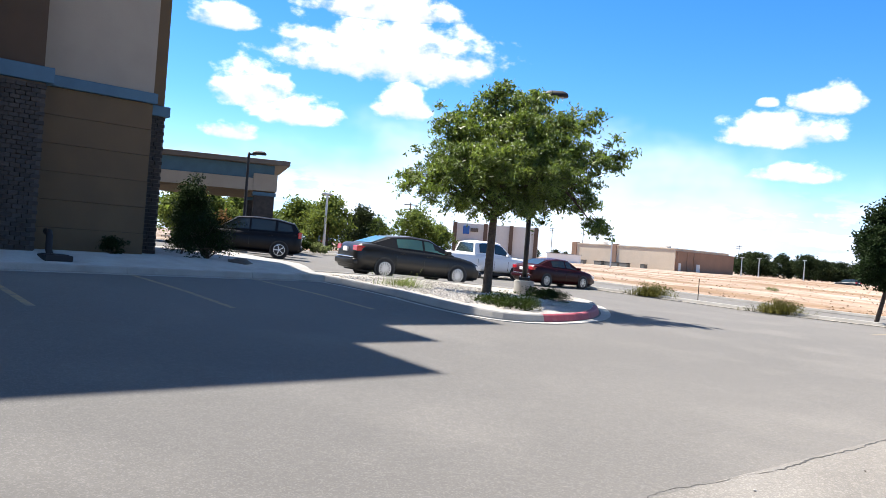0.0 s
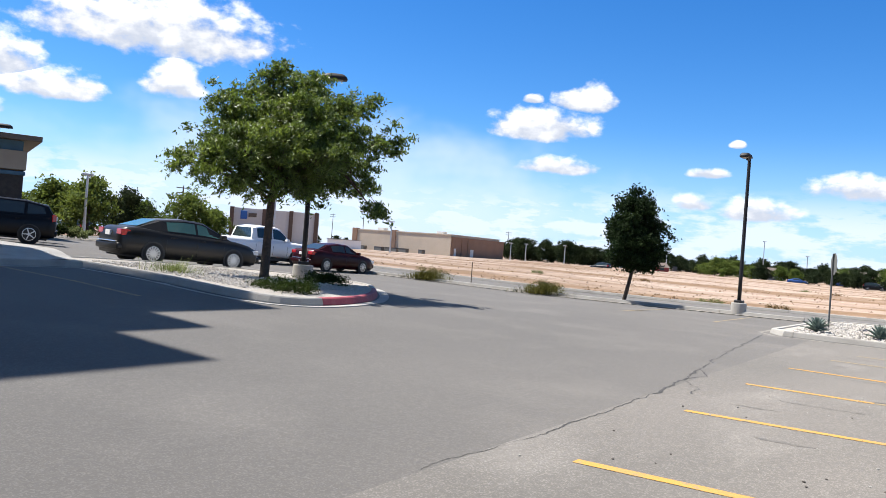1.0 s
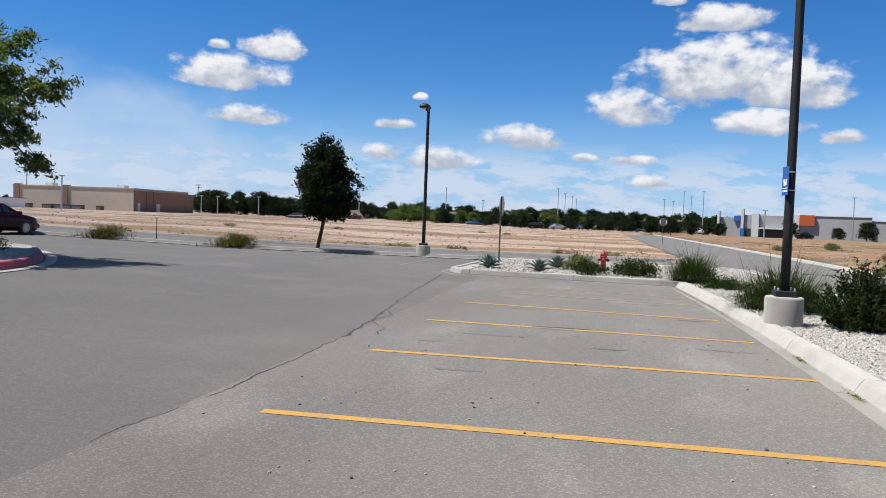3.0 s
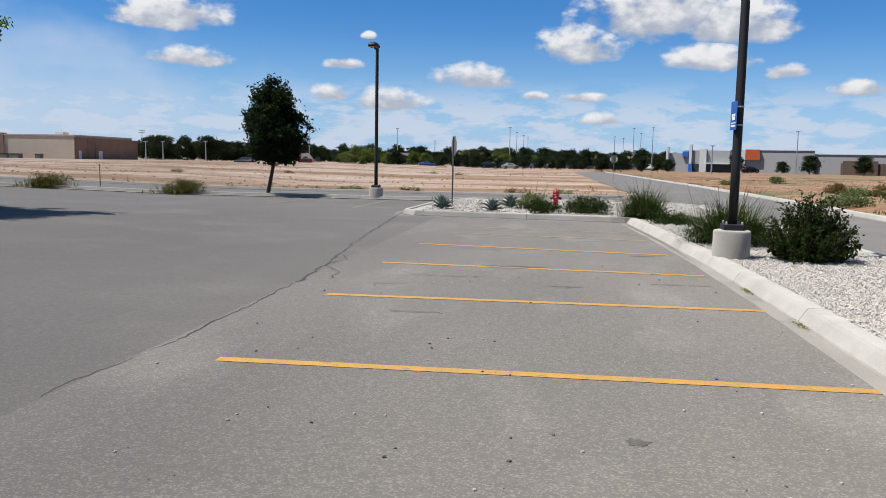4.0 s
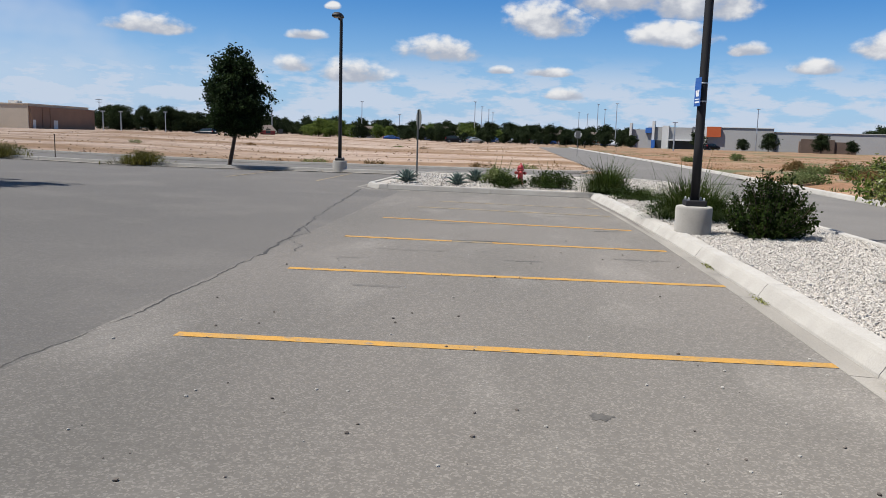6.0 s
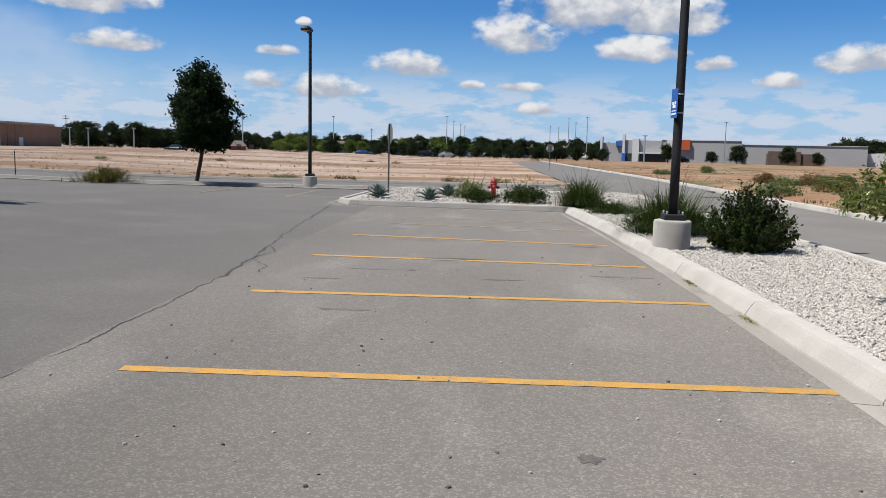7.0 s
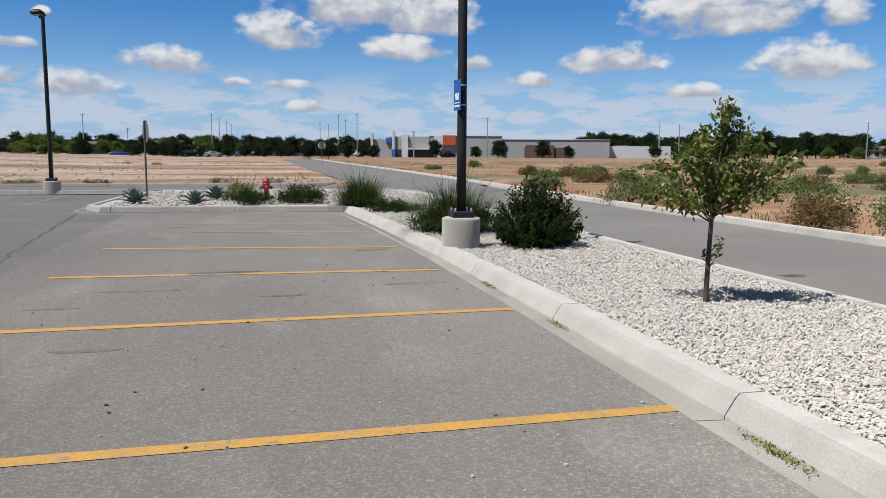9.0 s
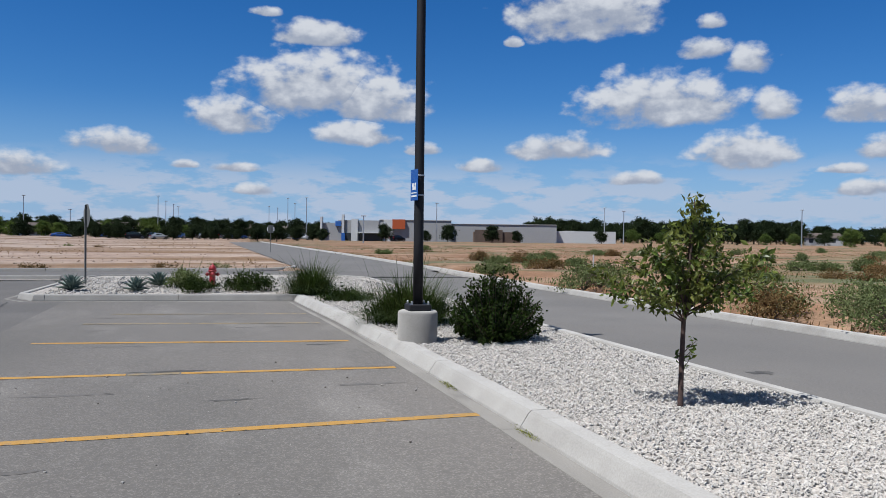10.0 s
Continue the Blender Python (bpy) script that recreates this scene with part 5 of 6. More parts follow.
def vehicle(name, kind, color, m, label, glass=GLASS, group="", spokes=10, plain=False):
    s = SHAPES[kind]
    t = thing(name, m, label, "car" if kind != "pickup" else "pickup truck", group)

    def loft(rows):
        bm = bmesh.new()
        rings = []
        for row in rows:
            half = row
            rings.append([bm.verts.new(p) for p in half] + [bm.verts.new((p[0], -p[1], p[2])) for p in reversed(half[:-1])])
        for a, b in zip(rings, rings[1:]):
            n = len(a)
            for i in range(n - 1):
                bm.faces.new((a[i], b[i], b[i + 1], a[i + 1]))
            bm.faces.new((a[n - 1], b[n - 1], b[0], a[0]))
        bm.faces.new(rings[0])
        bm.faces.new(list(reversed(rings[-1])))
        bmesh.ops.recalc_face_normals(bm, faces=bm.faces)
        return bm

    def body_at(x):
        rows = s["body"]
        for a, b in zip(rows, rows[1:]):
            if x <= b[0]:
                u = max(0, (x - a[0]) / (b[0] - a[0]))
                return tuple(a[i] + (b[i] - a[i]) * u for i in range(4))
        return rows[-1]

    xs = sorted({r[0] for r in s["body"]} | set(np.linspace(s["body"][0][0], s["body"][-1][0], 26).round(3)))
    rows = []
    for x in xs:
        _, lo, hi, w = body_at(x)
        rows.append([(x, w * 0.86, lo), (x, w * 0.97, lo + 0.1), (x, w, lo + (hi - lo) * 0.42), (x, w * 0.985, lo + (hi - lo) * 0.72), (x, w * 0.93, hi - 0.035), (x, w * 0.8, hi), (x, w * 0.4, hi + 0.018), (x, 0, hi + 0.022)])
    body = part("body", loft(rows), color, t, "", True)
    rf = s["roof"]
    rows = []
    for x, z, w in rf:
        _, lo, hi, bw = body_at(x)
        hi2 = min(hi - 0.02, z - 0.01)
        rows.append([(x, bw * 0.9, hi2), (x, w + 0.03, max(hi2 + 0.005, z - 0.06)), (x, w * 0.9, max(hi2 + 0.01, z - 0.015)), (x, w * 0.45, z), (x, 0, z + 0.008)])
    cabin = part("cabin", loft(rows), color, t, "", False)

    def side(x, u, sgn, off=0.008):
        """A point on the cabin's side: u from belt (0) to roof edge (1)."""
        for a, b in zip(rf, rf[1:]):
            if x <= b[0]:
                k = max(0, (x - a[0]) / (b[0] - a[0]))
                z, w = a[1] + (b[1] - a[1]) * k, a[2] + (b[2] - a[2]) * k
                break
        _, lo, hi, bw = body_at(x)
        hi2 = min(hi - 0.02, z - 0.01)
        z1 = max(hi2 + 0.005, z - 0.06)
        y0, y1 = bw * 0.9, w + 0.03
        return (x, sgn * (y0 + (y1 - y0) * u + off), hi2 + (z1 - hi2) * u + 0.002)

    def panel(name, pts, mat, parent):
        bm = bmesh.new()
        bm.faces.new([bm.verts.new(p) for p in pts])
        bmesh.ops.recalc_face_normals(bm, faces=bm.faces)
        c = Vector((0, 0, 0.8))
        f = bm.faces[0] if hasattr(bm.faces, "ensure_lookup_table") and bm.faces.ensure_lookup_table() is None else None
        if f.normal.dot(f.calc_center_median() - c) < 0:
            f.normal_flip()
        return part(name, bm, mat, parent)

    x0, x1, x2 = s["doors"]
    a, d = rf[1][0], rf[-2][0]
    for sgn in (-1, 1):
        for xa, xb in ((max(x0 + 0.04, rf[0][0] + 0.35), x1 - 0.04), (x1 + 0.04, x2 - 0.05)):
            n = 5
            up = [side(xa + (xb - xa) * i / n, 0.9, sgn) for i in range(n + 1)]
            dn = [side(xa + (xb - xa) * i / n, 0.14, sgn) for i in range(n + 1)]
            bm = bmesh.new()
            ua, da = [bm.verts.new(p) for p in up], [bm.verts.new(p) for p in dn]
            for i in range(n):
                bm.faces.new((da[i], da[i + 1], ua[i + 1], ua[i]) if sgn < 0 else (da[i], ua[i], ua[i + 1], da[i + 1]))
            part("side_window", bm, glass, cabin)
        if kind == "suv":
            panel("side_window", [side(-1.95, 0.25, sgn), side(-1.28, 0.14, sgn), side(-1.28, 0.88, sgn), side(-1.85, 0.85, sgn)], glass, cabin)

    def cross(i, j, shrink=0.9, lift=0.012):
        (xa, za, wa), (xb, zb, wb) = rf[i], rf[j]
        ba = body_at(xa)
        za = max(za, ba[2])
        n = Vector((zb - za, 0, xa - xb)).normalized()
        n = n if n.z > 0 else -n
        o = n * lift
        lo, hi = 0.1, 0.92
        pa, pb = Vector((xa, 0, za)).lerp(Vector((xb, 0, zb)), lo) + o, Vector((xa, 0, za)).lerp(Vector((xb, 0, zb)), hi) + o
        w0, w1 = wa * shrink, wb * shrink * 0.95
        return [(pa.x, -w0, pa.z), (pa.x, w0, pa.z), (pb.x, w1, pb.z), (pb.x, -w1, pb.z)]
    panel("rear_window", cross(0, 1), glass, cabin)
    panel("windscreen", cross(len(rf) - 1, len(rf) - 2), glass, cabin)
    for sgn in (-1, 1):
        for wx in s["wheels"]:
            w = body_at(wx)[3]
            r = s["r"]
            # black disc on the body side stands in for the shaded wheel well
            arch = lathe([(r * 1.13, -0.02), (r * 1.13, 0.012), (r * 1.05, 0.016)], 28)
            bmesh.ops.transform(arch, matrix=Matrix.Translation((wx, sgn * (w - 0.004), r)) @ pose(0, 0, 0, -90 * sgn, 0, 0), verts=arch.verts)
            part("wheel_arch", arch, TRIM, body)
            wheel = thing("wheel", pose(wx, sgn * (w - 0.09), r, -90 * sgn, 0, 0), "", "")
            wheel.parent = t
            part("tyre", lathe([(r * 0.68, -0.1), (r * 0.95, -0.1), (r, -0.07), (r, 0.09), (r * 0.95, 0.118), (r * 0.68, 0.112), (r * 0.66, 0.06)], 28), RUBBER, wheel, "", True)
            bm = lathe([(r * 0.67, 0.05), (r * 0.68, 0.112), (r * 0.62, 0.114), (r * 0.6, 0.07), (0.02, 0.06)], 24)
            lathe([(r * 0.16, 0.06), (r * 0.15, 0.108), (0.01, 0.112)], 12, bm)
            for k in range(0 if plain else spokes):
                q = bmesh.new()
                box(q, r * 0.12, r * 0.63, -r * 0.055, r * 0.055, 0.06, 0.108)
                bmesh.ops.transform(q, matrix=pose(0, 0, 0, 0, 0, 360 * k / spokes), verts=q.verts)
                tmp = bpy.data.meshes.new("spoke")
                q.to_mesh(tmp)
                q.free()
                bm.from_mesh(tmp)
                bpy.data.meshes.remove(tmp)
            part("rim", bm, ALLOY, wheel, "silver spoked rim")
        x, z = s["body"][1][0], s["tail"]
        w = body_at(x)[3]
        part("tail_lamp", boxed(x - 0.03, x + (0.28 if kind == "sedan" else 0.12), sgn * w * 0.62, sgn * (w + (0.045 if kind == "sedan" else 0.03)), z - (0.2 if kind == "sedan" else 0.3), z - 0.03, bevel=0.02), TAIL, t, "red tail lamp")
        x = s["body"][-2][0]
        w = body_at(x)[3]
        zf = body_at(x)[2]
        part("headlight", boxed(x - 0.28, x + 0.06, sgn * w * 0.6, sgn * (w + 0.03), zf - 0.17, zf - 0.03, bevel=0.02), HEADLIGHT, t)
        mx = x2 - 0.1
        part("door_mirror", boxed(mx - 0.08, mx + 0.08, sgn * (s["w"] * 0.93), sgn * (s["w"] + 0.15), body_at(mx)[2] + 0.0, body_at(mx)[2] + 0.13, bevel=0.03), color, t)
        for xd in (x0, x1):
            hx = (xd + (0.08 if xd == x1 else 0.12))
            _, lo, hi, w = body_at(hx)
            part("door_handle", boxed(hx, hx + 0.2, sgn * (w * 0.955), sgn * (w * 0.955 + 0.045), hi - 0.17, hi - 0.135, bevel=0.008), color, body)
        for xd in (x0, x1, x2):
            _, lo, hi, w = body_at(xd)
            part("door_seam", boxed(xd - 0.004, xd + 0.004, sgn * w * 0.9, sgn * (w + 0.002), lo + 0.12, lo + (hi - lo) * 0.7), TRIM, body)
    xr = s["body"][0][0]
    part("rear_bumper", boxed(xr - 0.05, xr + 0.2, -s["w"] * 0.86, s["w"] * 0.86, 0.36, 0.56, bevel=0.05), color if kind != "pickup" else CHROME, t, "", True)
    xf = s["body"][-1][0]
    part("front_bumper", boxed(xf - 0.2, xf + 0.04, -s["w"] * 0.76, s["w"] * 0.76, 0.3, 0.5, bevel=0.05), color, t, "", True)
    part("bumper_strip", boxed(xr - 0.056, xr + 0.06, -s["w"] * 0.7, s["w"] * 0.7, 0.58, 0.615, bevel=0.008), CHROME, t)
    part("number_plate", boxed(xr - 0.04, xr + 0.02, -0.16, 0.16, s["tail"] - 0.24, s["tail"] - 0.09, bevel=0.004), WHITE, t)
    part("underbody", boxed(xr + 0.3, xf - 0.3, -s["w"] * 0.8, s["w"] * 0.8, 0.17, 0.36), TRIM, t)
    return t


def on_lot(x, y, heading):
    c, sn = math.cos(radians(heading)), math.sin(radians(heading))
    f, b = gz(x + c * 1.4, y + sn * 1.4), gz(x - c * 1.4, y - sn * 1.4)
    l, r = gz(x - sn * 0.8, y + c * 0.8), gz(x + sn * 0.8, y - c * 0.8)
    return pose(x, y, gz(x, y) + 0.005, 0, 0, heading) @ pose(0, 0, 0, math.degrees(math.atan2(l - r, 1.6)), -math.degrees(math.atan2(f - b, 2.8)), 0)


GREY_PAINT = paint("grey_car_paint", (0.017, 0.0165, 0.016), 0.1, 0.1, 0.28)
RED_CAR = paint("maroon_car_paint", (0.022, 0.0012, 0.002), 0.0, 0.05, 0.2)
WHITE_CAR = paint("white_car_paint", (0.75, 0.75, 0.75), 0.0)
BLACK_CAR = paint("black_car_paint", (0.004, 0.0045, 0.007), 0.0, 0.0, 0.22)
BLUE_CAR = paint("blue_car_paint", (0.02, 0.06, 0.20))
SILVER_CAR = paint("silver_car_paint", (0.40, 0.41, 0.42))
vehicle("sedan", "sedan", GREY_PAINT, on_lot(-20.66, 15.6, 79), "grey four-door sedan parked behind the island", GLASS_CLEAR, spokes=14)
vehicle("suv", "suv", BLACK_CAR, on_lot(-31.95, 15.2, 241), "black sport utility vehicle on the hotel drive", spokes=5)
vehicle("sedan", "sedan", RED_CAR, on_lot(-25.3, 28.3, 83) @ Matrix.Diagonal((0.86, 0.92, 0.93, 1)), "dark maroon sedan parked beside the verge", spokes=9)
vehicle("pickup", "pickup", WHITE_CAR, on_lot(-29.6, 27.2, 83), "white crew-cab pickup parked beside the maroon sedan", spokes=6)

vehicle("sedan", "sedan", SILVER_CAR, on_lot(-36.2, 17.6, 241), "silver sedan parked beyond the black vehicle", plain=True)

# ---- distance ----
def polar(az, d, z=0.0):
    return Vector((0.3 + d * math.sin(radians(az)), -0.5 + d * math.cos(radians(az)), z))


far_sedan = vehicle("sedan", "sedan", SILVER_CAR, Matrix.LocRotScale(polar(-3.0, 205, 0.1), Euler((0, 0, 0.3)), None), "silver sedan in the distant car park", group="cars in the distant car park", plain=True)
far_dark = vehicle("suv", "suv", BLACK_CAR, Matrix.LocRotScale(polar(-4.5, 200, 0.1), Euler((0, 0, 0.1)), None), "dark sport utility vehicle in the distant car park", group="cars in the distant car park", plain=True)
far_blue = vehicle("sedan", "sedan", BLUE_CAR, Matrix.LocRotScale(polar(-9.0, 215, 0.1), Euler((0, 0, 0.1)), None), "blue sedan on the distant street", group="cars in the distant car park", plain=True)
far_pick = vehicle("pickup", "pickup", WHITE_CAR, Matrix.LocRotScale(polar(6.6, 235, 0.1), Euler((0, 0, 3.3)), None), "white pickup on the distant street", group="cars in the distant car park", plain=True)
rnd = random.Random(9)
for az in np.arange(-6.5, 6.5, 0.8):
    src = (far_sedan, far_dark, far_dark, far_blue)[rnd.randrange(4)]
    copy_thing(src, pose(*polar(az + rnd.uniform(-0.15, 0.15), rnd.choice((215, 228, 240)), 0.3), 0, 0, rnd.choice((80, 92, 260, 10))))
copy_thing(far_pick, pose(*polar(20.1, 255, 0.1), 0, 0, 178))
copy_thing(far_dark, pose(*polar(-22, 175, 0.1), 0, 0, 170))
copy_thing(far_dark, pose(*polar(13.4, 222, 0.1), 0, 0, 30))
for k, az in enumerate((-63, -61.2, -60, -58.9)):
    copy_thing((far_sedan, far_dark)[k % 2], pose(*polar(az, 92, 0.4), 0, 0, 130 + 20 * k))

STORE_GREY = material("store_grey_panel", (0.302, 0.302, 0.297), 0.8, (0.272, 0.272, 0.266), 0.1, fine=3, fine_amount=0.05, bump=0)
STORE_WHITE = material("store_white_panel", (0.502, 0.502, 0.488), 0.7, fine=3, fine_amount=0.04, bump=0)
ORANGE = material("orange_panel", (0.375, 0.0726, 0.0151), 0.6, fine=3, fine_amount=0.05, bump=0)
BLUE_PANEL = material("blue_panel", (0.0181, 0.0966, 0.333), 0.6, fine=3, fine_amount=0.05, bump=0)
BROWN_BLOCK = material("brown_block", (0.133, 0.0907, 0.0696), 0.85, (0.109, 0.0756, 0.0575), 0.5, fine=4, fine_amount=0.1, bump=0)
TAN_BLOCK = material("tan_block", (0.56, 0.485, 0.385), 0.85, (0.52, 0.45, 0.355), 0.3, fine=4, fine_amount=0.06, bump=0)
ROSE_BLOCK = material("rose_brown_block", (0.28, 0.175, 0.12), 0.85, (0.245, 0.155, 0.108), 0.4, fine=4, fine_amount=0.08, bump=0)
DARK_GLASS = material("shop_glass", (0.04, 0.045, 0.05), 0.1, fine=3, fine_amount=0.05, bump=0)


def store():
    """Large retail store: long grey flank, white portals, orange and blue accents."""
    a, b = polar(8.6, 232), polar(27.5, 236)
    d = (b - a).normalized()
    t = thing("retail_store", Matrix.Translation(a) @ pose(0, 0, 0, 0, 0, math.degrees(math.atan2(d.y, d.x))), "long grey retail store with orange and blue portals", "building")
    part("flank_wall", boxed(14, 35, 0, 30, -0.5, 6.2), STORE_GREY, t, "grey panel wall")
    part("rear_wall", boxed(35, 66, 1, 30, -0.5, 5.3), STORE_GREY, t, "lower grey panel wall")
    part("rear_annexe", boxed(66, 84, 3, 30, -0.5, 3.6), STORE_WHITE, t, "low pale annexe")
    part("entrance_wall", boxed(2.2, 14.0, -0.6, 30, -0.5, 6.0), STORE_GREY, t)
    part("wing_wall", boxed(-2.6, 2.2, 0, 20, -0.5, 5.2), STORE_GREY, t)
    part("white_portal", boxed(6.1, 7.9, -1.4, 2, -0.5, 6.4), STORE_WHITE, t, "white portal frame")
    part("entrance_canopy", boxed(7.9, 15.2, -2.4, 0, 2.3, 2.7), STORE_WHITE, t)
    part("blue_sign", boxed(1.5, 3.2, -1.2, 0.5, 4.2, 5.7, bevel=0.05), BLUE_PANEL, t, "bright blue sign shape")
    part("blue_panel", boxed(3.3, 4.3, -1.9, 0, -0.5, 2.3), BLUE_PANEL, t, "bright blue portal panel")
    part("entrance_glass", boxed(4.4, 6.0, -0.9, -0.5, -0.5, 2.3), DARK_GLASS, t)
    part("shop_window", boxed(8.2, 15.0, -0.75, -0.5, -0.5, 2.3), DARK_GLASS, t)
    part("tower_fin", boxed(3.3, 4.0, -1.2, 1.5, -0.5, 7.6), STORE_WHITE, t)
    part("tower_fin", boxed(-2.9, -2.3, -1.2, 1.5, -0.5, 6.9), STORE_WHITE, t)
    part("white_panel", boxed(15.4, 17.9, -0.8, 2, -0.5, 6.3), STORE_WHITE, t)
    part("orange_panel", boxed(17.9, 21.6, -0.8, 2, 3.6, 6.4), ORANGE, t, "orange sign panel")
    part("roof_edge", boxed(14, 35.1, -0.2, 30, 6.2, 6.36), STORE_WHITE, t)
    part("roof_edge", boxed(35.1, 66.1, 0.8, 30, 5.3, 5.42), STORE_WHITE, t)
    s = thing("service_block", t.matrix_basis @ pose(40.7, -12, 0), "low brown block wall before the store", "wall")
    part("block_wall", boxed(0, 13, 0, 3, -0.5, 3.0), BROWN_BLOCK, s)
    part("block_wall", boxed(0.3, 8, -0.4, 0, -0.5, 3.6), BROWN_BLOCK, s)


store()


def plain_hall():
    """Tan block hall west of the field, with a rose-brown rear part."""
    c = polar(-32.9, 199)
    c.z = 0
    a, b, e = Vector((c.x - 32.5, c.y, 0)), Vector((c.x + 0.3, c.y + 0.3, 0)), Vector((c.x + 0.3, c.y + 27.3, 0))
    for k, (p, q, h, mat, name) in enumerate(((a, c, 5.5, TAN_BLOCK, "tan"), (b, e, 4.9, ROSE_BLOCK, "rose-brown"))):
        d = (q - p).normalized()
        t = thing("block_hall", Matrix.Translation(p) @ pose(0, 0, 0.4, 0, 0, math.degrees(math.atan2(d.y, d.x))), f"flat-roofed {name} block hall beyond the field", "building")
        l = (q - p).length
        part("wall", boxed(0, l, 0, 25, -1, h), mat, t)
        part("parapet", boxed(-0.15, l + 0.1, -0.15, 25, h, h + 0.25), mat, t)
        if k == 0:
            for x in (0.4, l * 0.42):
                part("pilaster", boxed(x, x + 1.5, -0.3, 1, -1, h + 0.5), ROSE_BLOCK, t)
            part("rooftop_unit", boxed(l * 0.2, l * 0.2 + 2, 3, 5, h, h + 1.0), STORE_WHITE, t)
            part("rooftop_unit", boxed(l * 0.8, l * 0.8 + 2, 3, 5, h, h + 0.9), STORE_WHITE, t)
        else:
            part("door", boxed(1.0, 2.0, -0.06, 0.2, -0.2, 2.2), WHITE, t, "white steel door")
            part("door", boxed(9.0, 10.6, -0.06, 0.2, -0.2, 2.2), WHITE, t, "white steel door")
            for x in (0.2, 4.5, 7.5):
                part("downpipe", boxed(x, x + 0.2, -0.15, 0.1, -0.2, h), ROSE_BLOCK, t)
    w = thing("storage_shed", pose(*polar(-40.6, 190, 0.2), 0, 0, 40), "low white storage shed", "shed")
    part("wall", boxed(-4, 4, -2, 2, -0.5, 2.4, bevel=0.05), WHITE, w)
    part("roof", boxed(-4.2, 4.2, -2.2, 2.2, 2.4, 2.55), STORE_GREY, w)


plain_hall()


def bank():
    a, b = Vector((-93.5, 81.6, 0)), Vector((-83.6, 90.8, 0))
    d = (b - a).normalized()
    t = thing("shop_building", Matrix.Translation(a) @ pose(0, 0, 0.6, 0, 0, math.degrees(math.atan2(d.y, d.x))), "cream shop with brown piers and a blue sign", "building")
    l = (b - a).length
    part("wall", boxed(0, l, 0, 12, -1, 5.4), STORE_WHITE, t, "off-white stucco wall")
    for x in (0, l * 0.36, l * 0.66, l - 0.7):
        part("pier", boxed(x, x + 0.6, -0.3, 1, -1, 5.5), BROWN_BLOCK, t, "brown brick pier")
    part("sign", boxed(1.6, 2.6, -0.25, 0, 3.7, 5.0, bevel=0.05), BLUE_PANEL, t, "blue sign shape")
    part("sign_bar", boxed(2.8, 4.0, -0.2, 0, 4.1, 4.7), ROOF_EDGE, t)
    part("shop_window", boxed(1.4, 4.2, -0.1, 0.1, 0.2, 2.2), DARK_GLASS, t)
    part("awning", boxed(1.2, 4.4, -0.9, 0, 2.3, 2.55), HYDRANT_RED, t)


bank()


def far_tree(mat, seed, wide=1.0):
    t = thing("far_tree", pose(0, 0, -50), "rounded green tree along the distant street", "tree", "trees along the horizon")
    rng, r = np.random.default_rng(seed), random.Random(seed)
    bm = bmesh.new()
    tube(bm, [(0, 0, -0.5), (0, 0, 1.5), (0.2, 0, 3.2)], [0.2, 0.15, 0.08], 6)
    part("trunk", bm, BARK, t)
    p1, _ = clumps(rng, 80, 45, (0, 0, 2.9), (2.4 * wide, 2.4 * wide, 2.5), 0.42, 0.3, -0.9, 0.7)
    p2, _ = clumps(rng, 30, 45, (0.6, 0, 5.0), (1.4 * wide, 1.4 * wide, 1.1), 0.36, 0.3, -0.9, 0.6)
    leaf_mesh("crown", np.concatenate([p1, p2]), 0.36, mat, t, seed, 0.6, 0.0)
    return t


KINDS = [far_tree(FAR_LEAF, 201), far_tree(FAR_DARK, 202, 1.15), far_tree(FAR_DARK, 203, 0.9), far_tree(FAR_LEAF, 204, 1.2)]
rnd = random.Random(77)


def plant_row(az0, az1, step, d0, d1, s0, s1, kinds=(0, 1, 2, 3), z=0.0):
    az = az0
    while az < az1:
        s = rnd.uniform(s0, s1)
        m = Matrix.LocRotScale(polar(az, rnd.uniform(d0, d1), z), Euler((0, 0, rnd.uniform(0, 6.28))), (s * rnd.uniform(0.9, 1.3), s * rnd.uniform(0.9, 1.3), s))
        copy_thing(KINDS[rnd.choice(kinds)], m)
        az += step * rnd.uniform(0.6, 1.5)


plant_row(-28.5, -20.5, 0.55, 230, 290, 0.85, 1.25, (1, 2, 2, 2))
plant_row(-24, -3, 0.33, 290, 350, 0.8, 1.25, (1, 2, 2, 1))
plant_row(-15, 1, 0.8, 205, 245, 0.6, 0.95, (1, 2, 2, 3, 0))
plant_row(-8, 8.2, 0.85, 196, 212, 0.42, 0.66, (1, 2, 2))
plant_row(-4, 9, 0.45, 270, 330, 0.8, 1.15, (1, 2))
plant_row(3.5, 6.5, 1.6, 170, 200, 0.6, 0.7, (1, 2))
plant_row(12.5, 24, 2.6, 205, 220, 0.5, 0.8, (1, 2))
plant_row(23, 41, 0.36, 300, 360, 1.15, 1.6, (1, 2))
plant_row(41, 62, 0.5, 300, 360, 0.8, 1.2, (1, 2))
plant_row(28, 60, 1.6, 230, 290, 0.6, 0.9, (1, 2, 3))
plant_row(-44, -38, 1.2, 330, 400, 0.6, 0.9, (1, 2))
plant_row(-31, -27, 0.9, 330, 380, 1.0, 1.5, (1, 2))
plant_row(-68, -56, 2.6, 78, 90, 0.8, 1.1, (0, 3), 0.6)
plant_row(-60, -48, 2.0, 105, 130, 0.75, 1.1, (0, 1, 3), 0.4)
plant_row(-76, -62, 2.3, 95, 120, 0.8, 1.1, (0, 1), 0.4)
for k in KINDS:
    k.matrix_basis = pose(*polar(rnd.uniform(-20, -5), 300), 0, 0, 0)
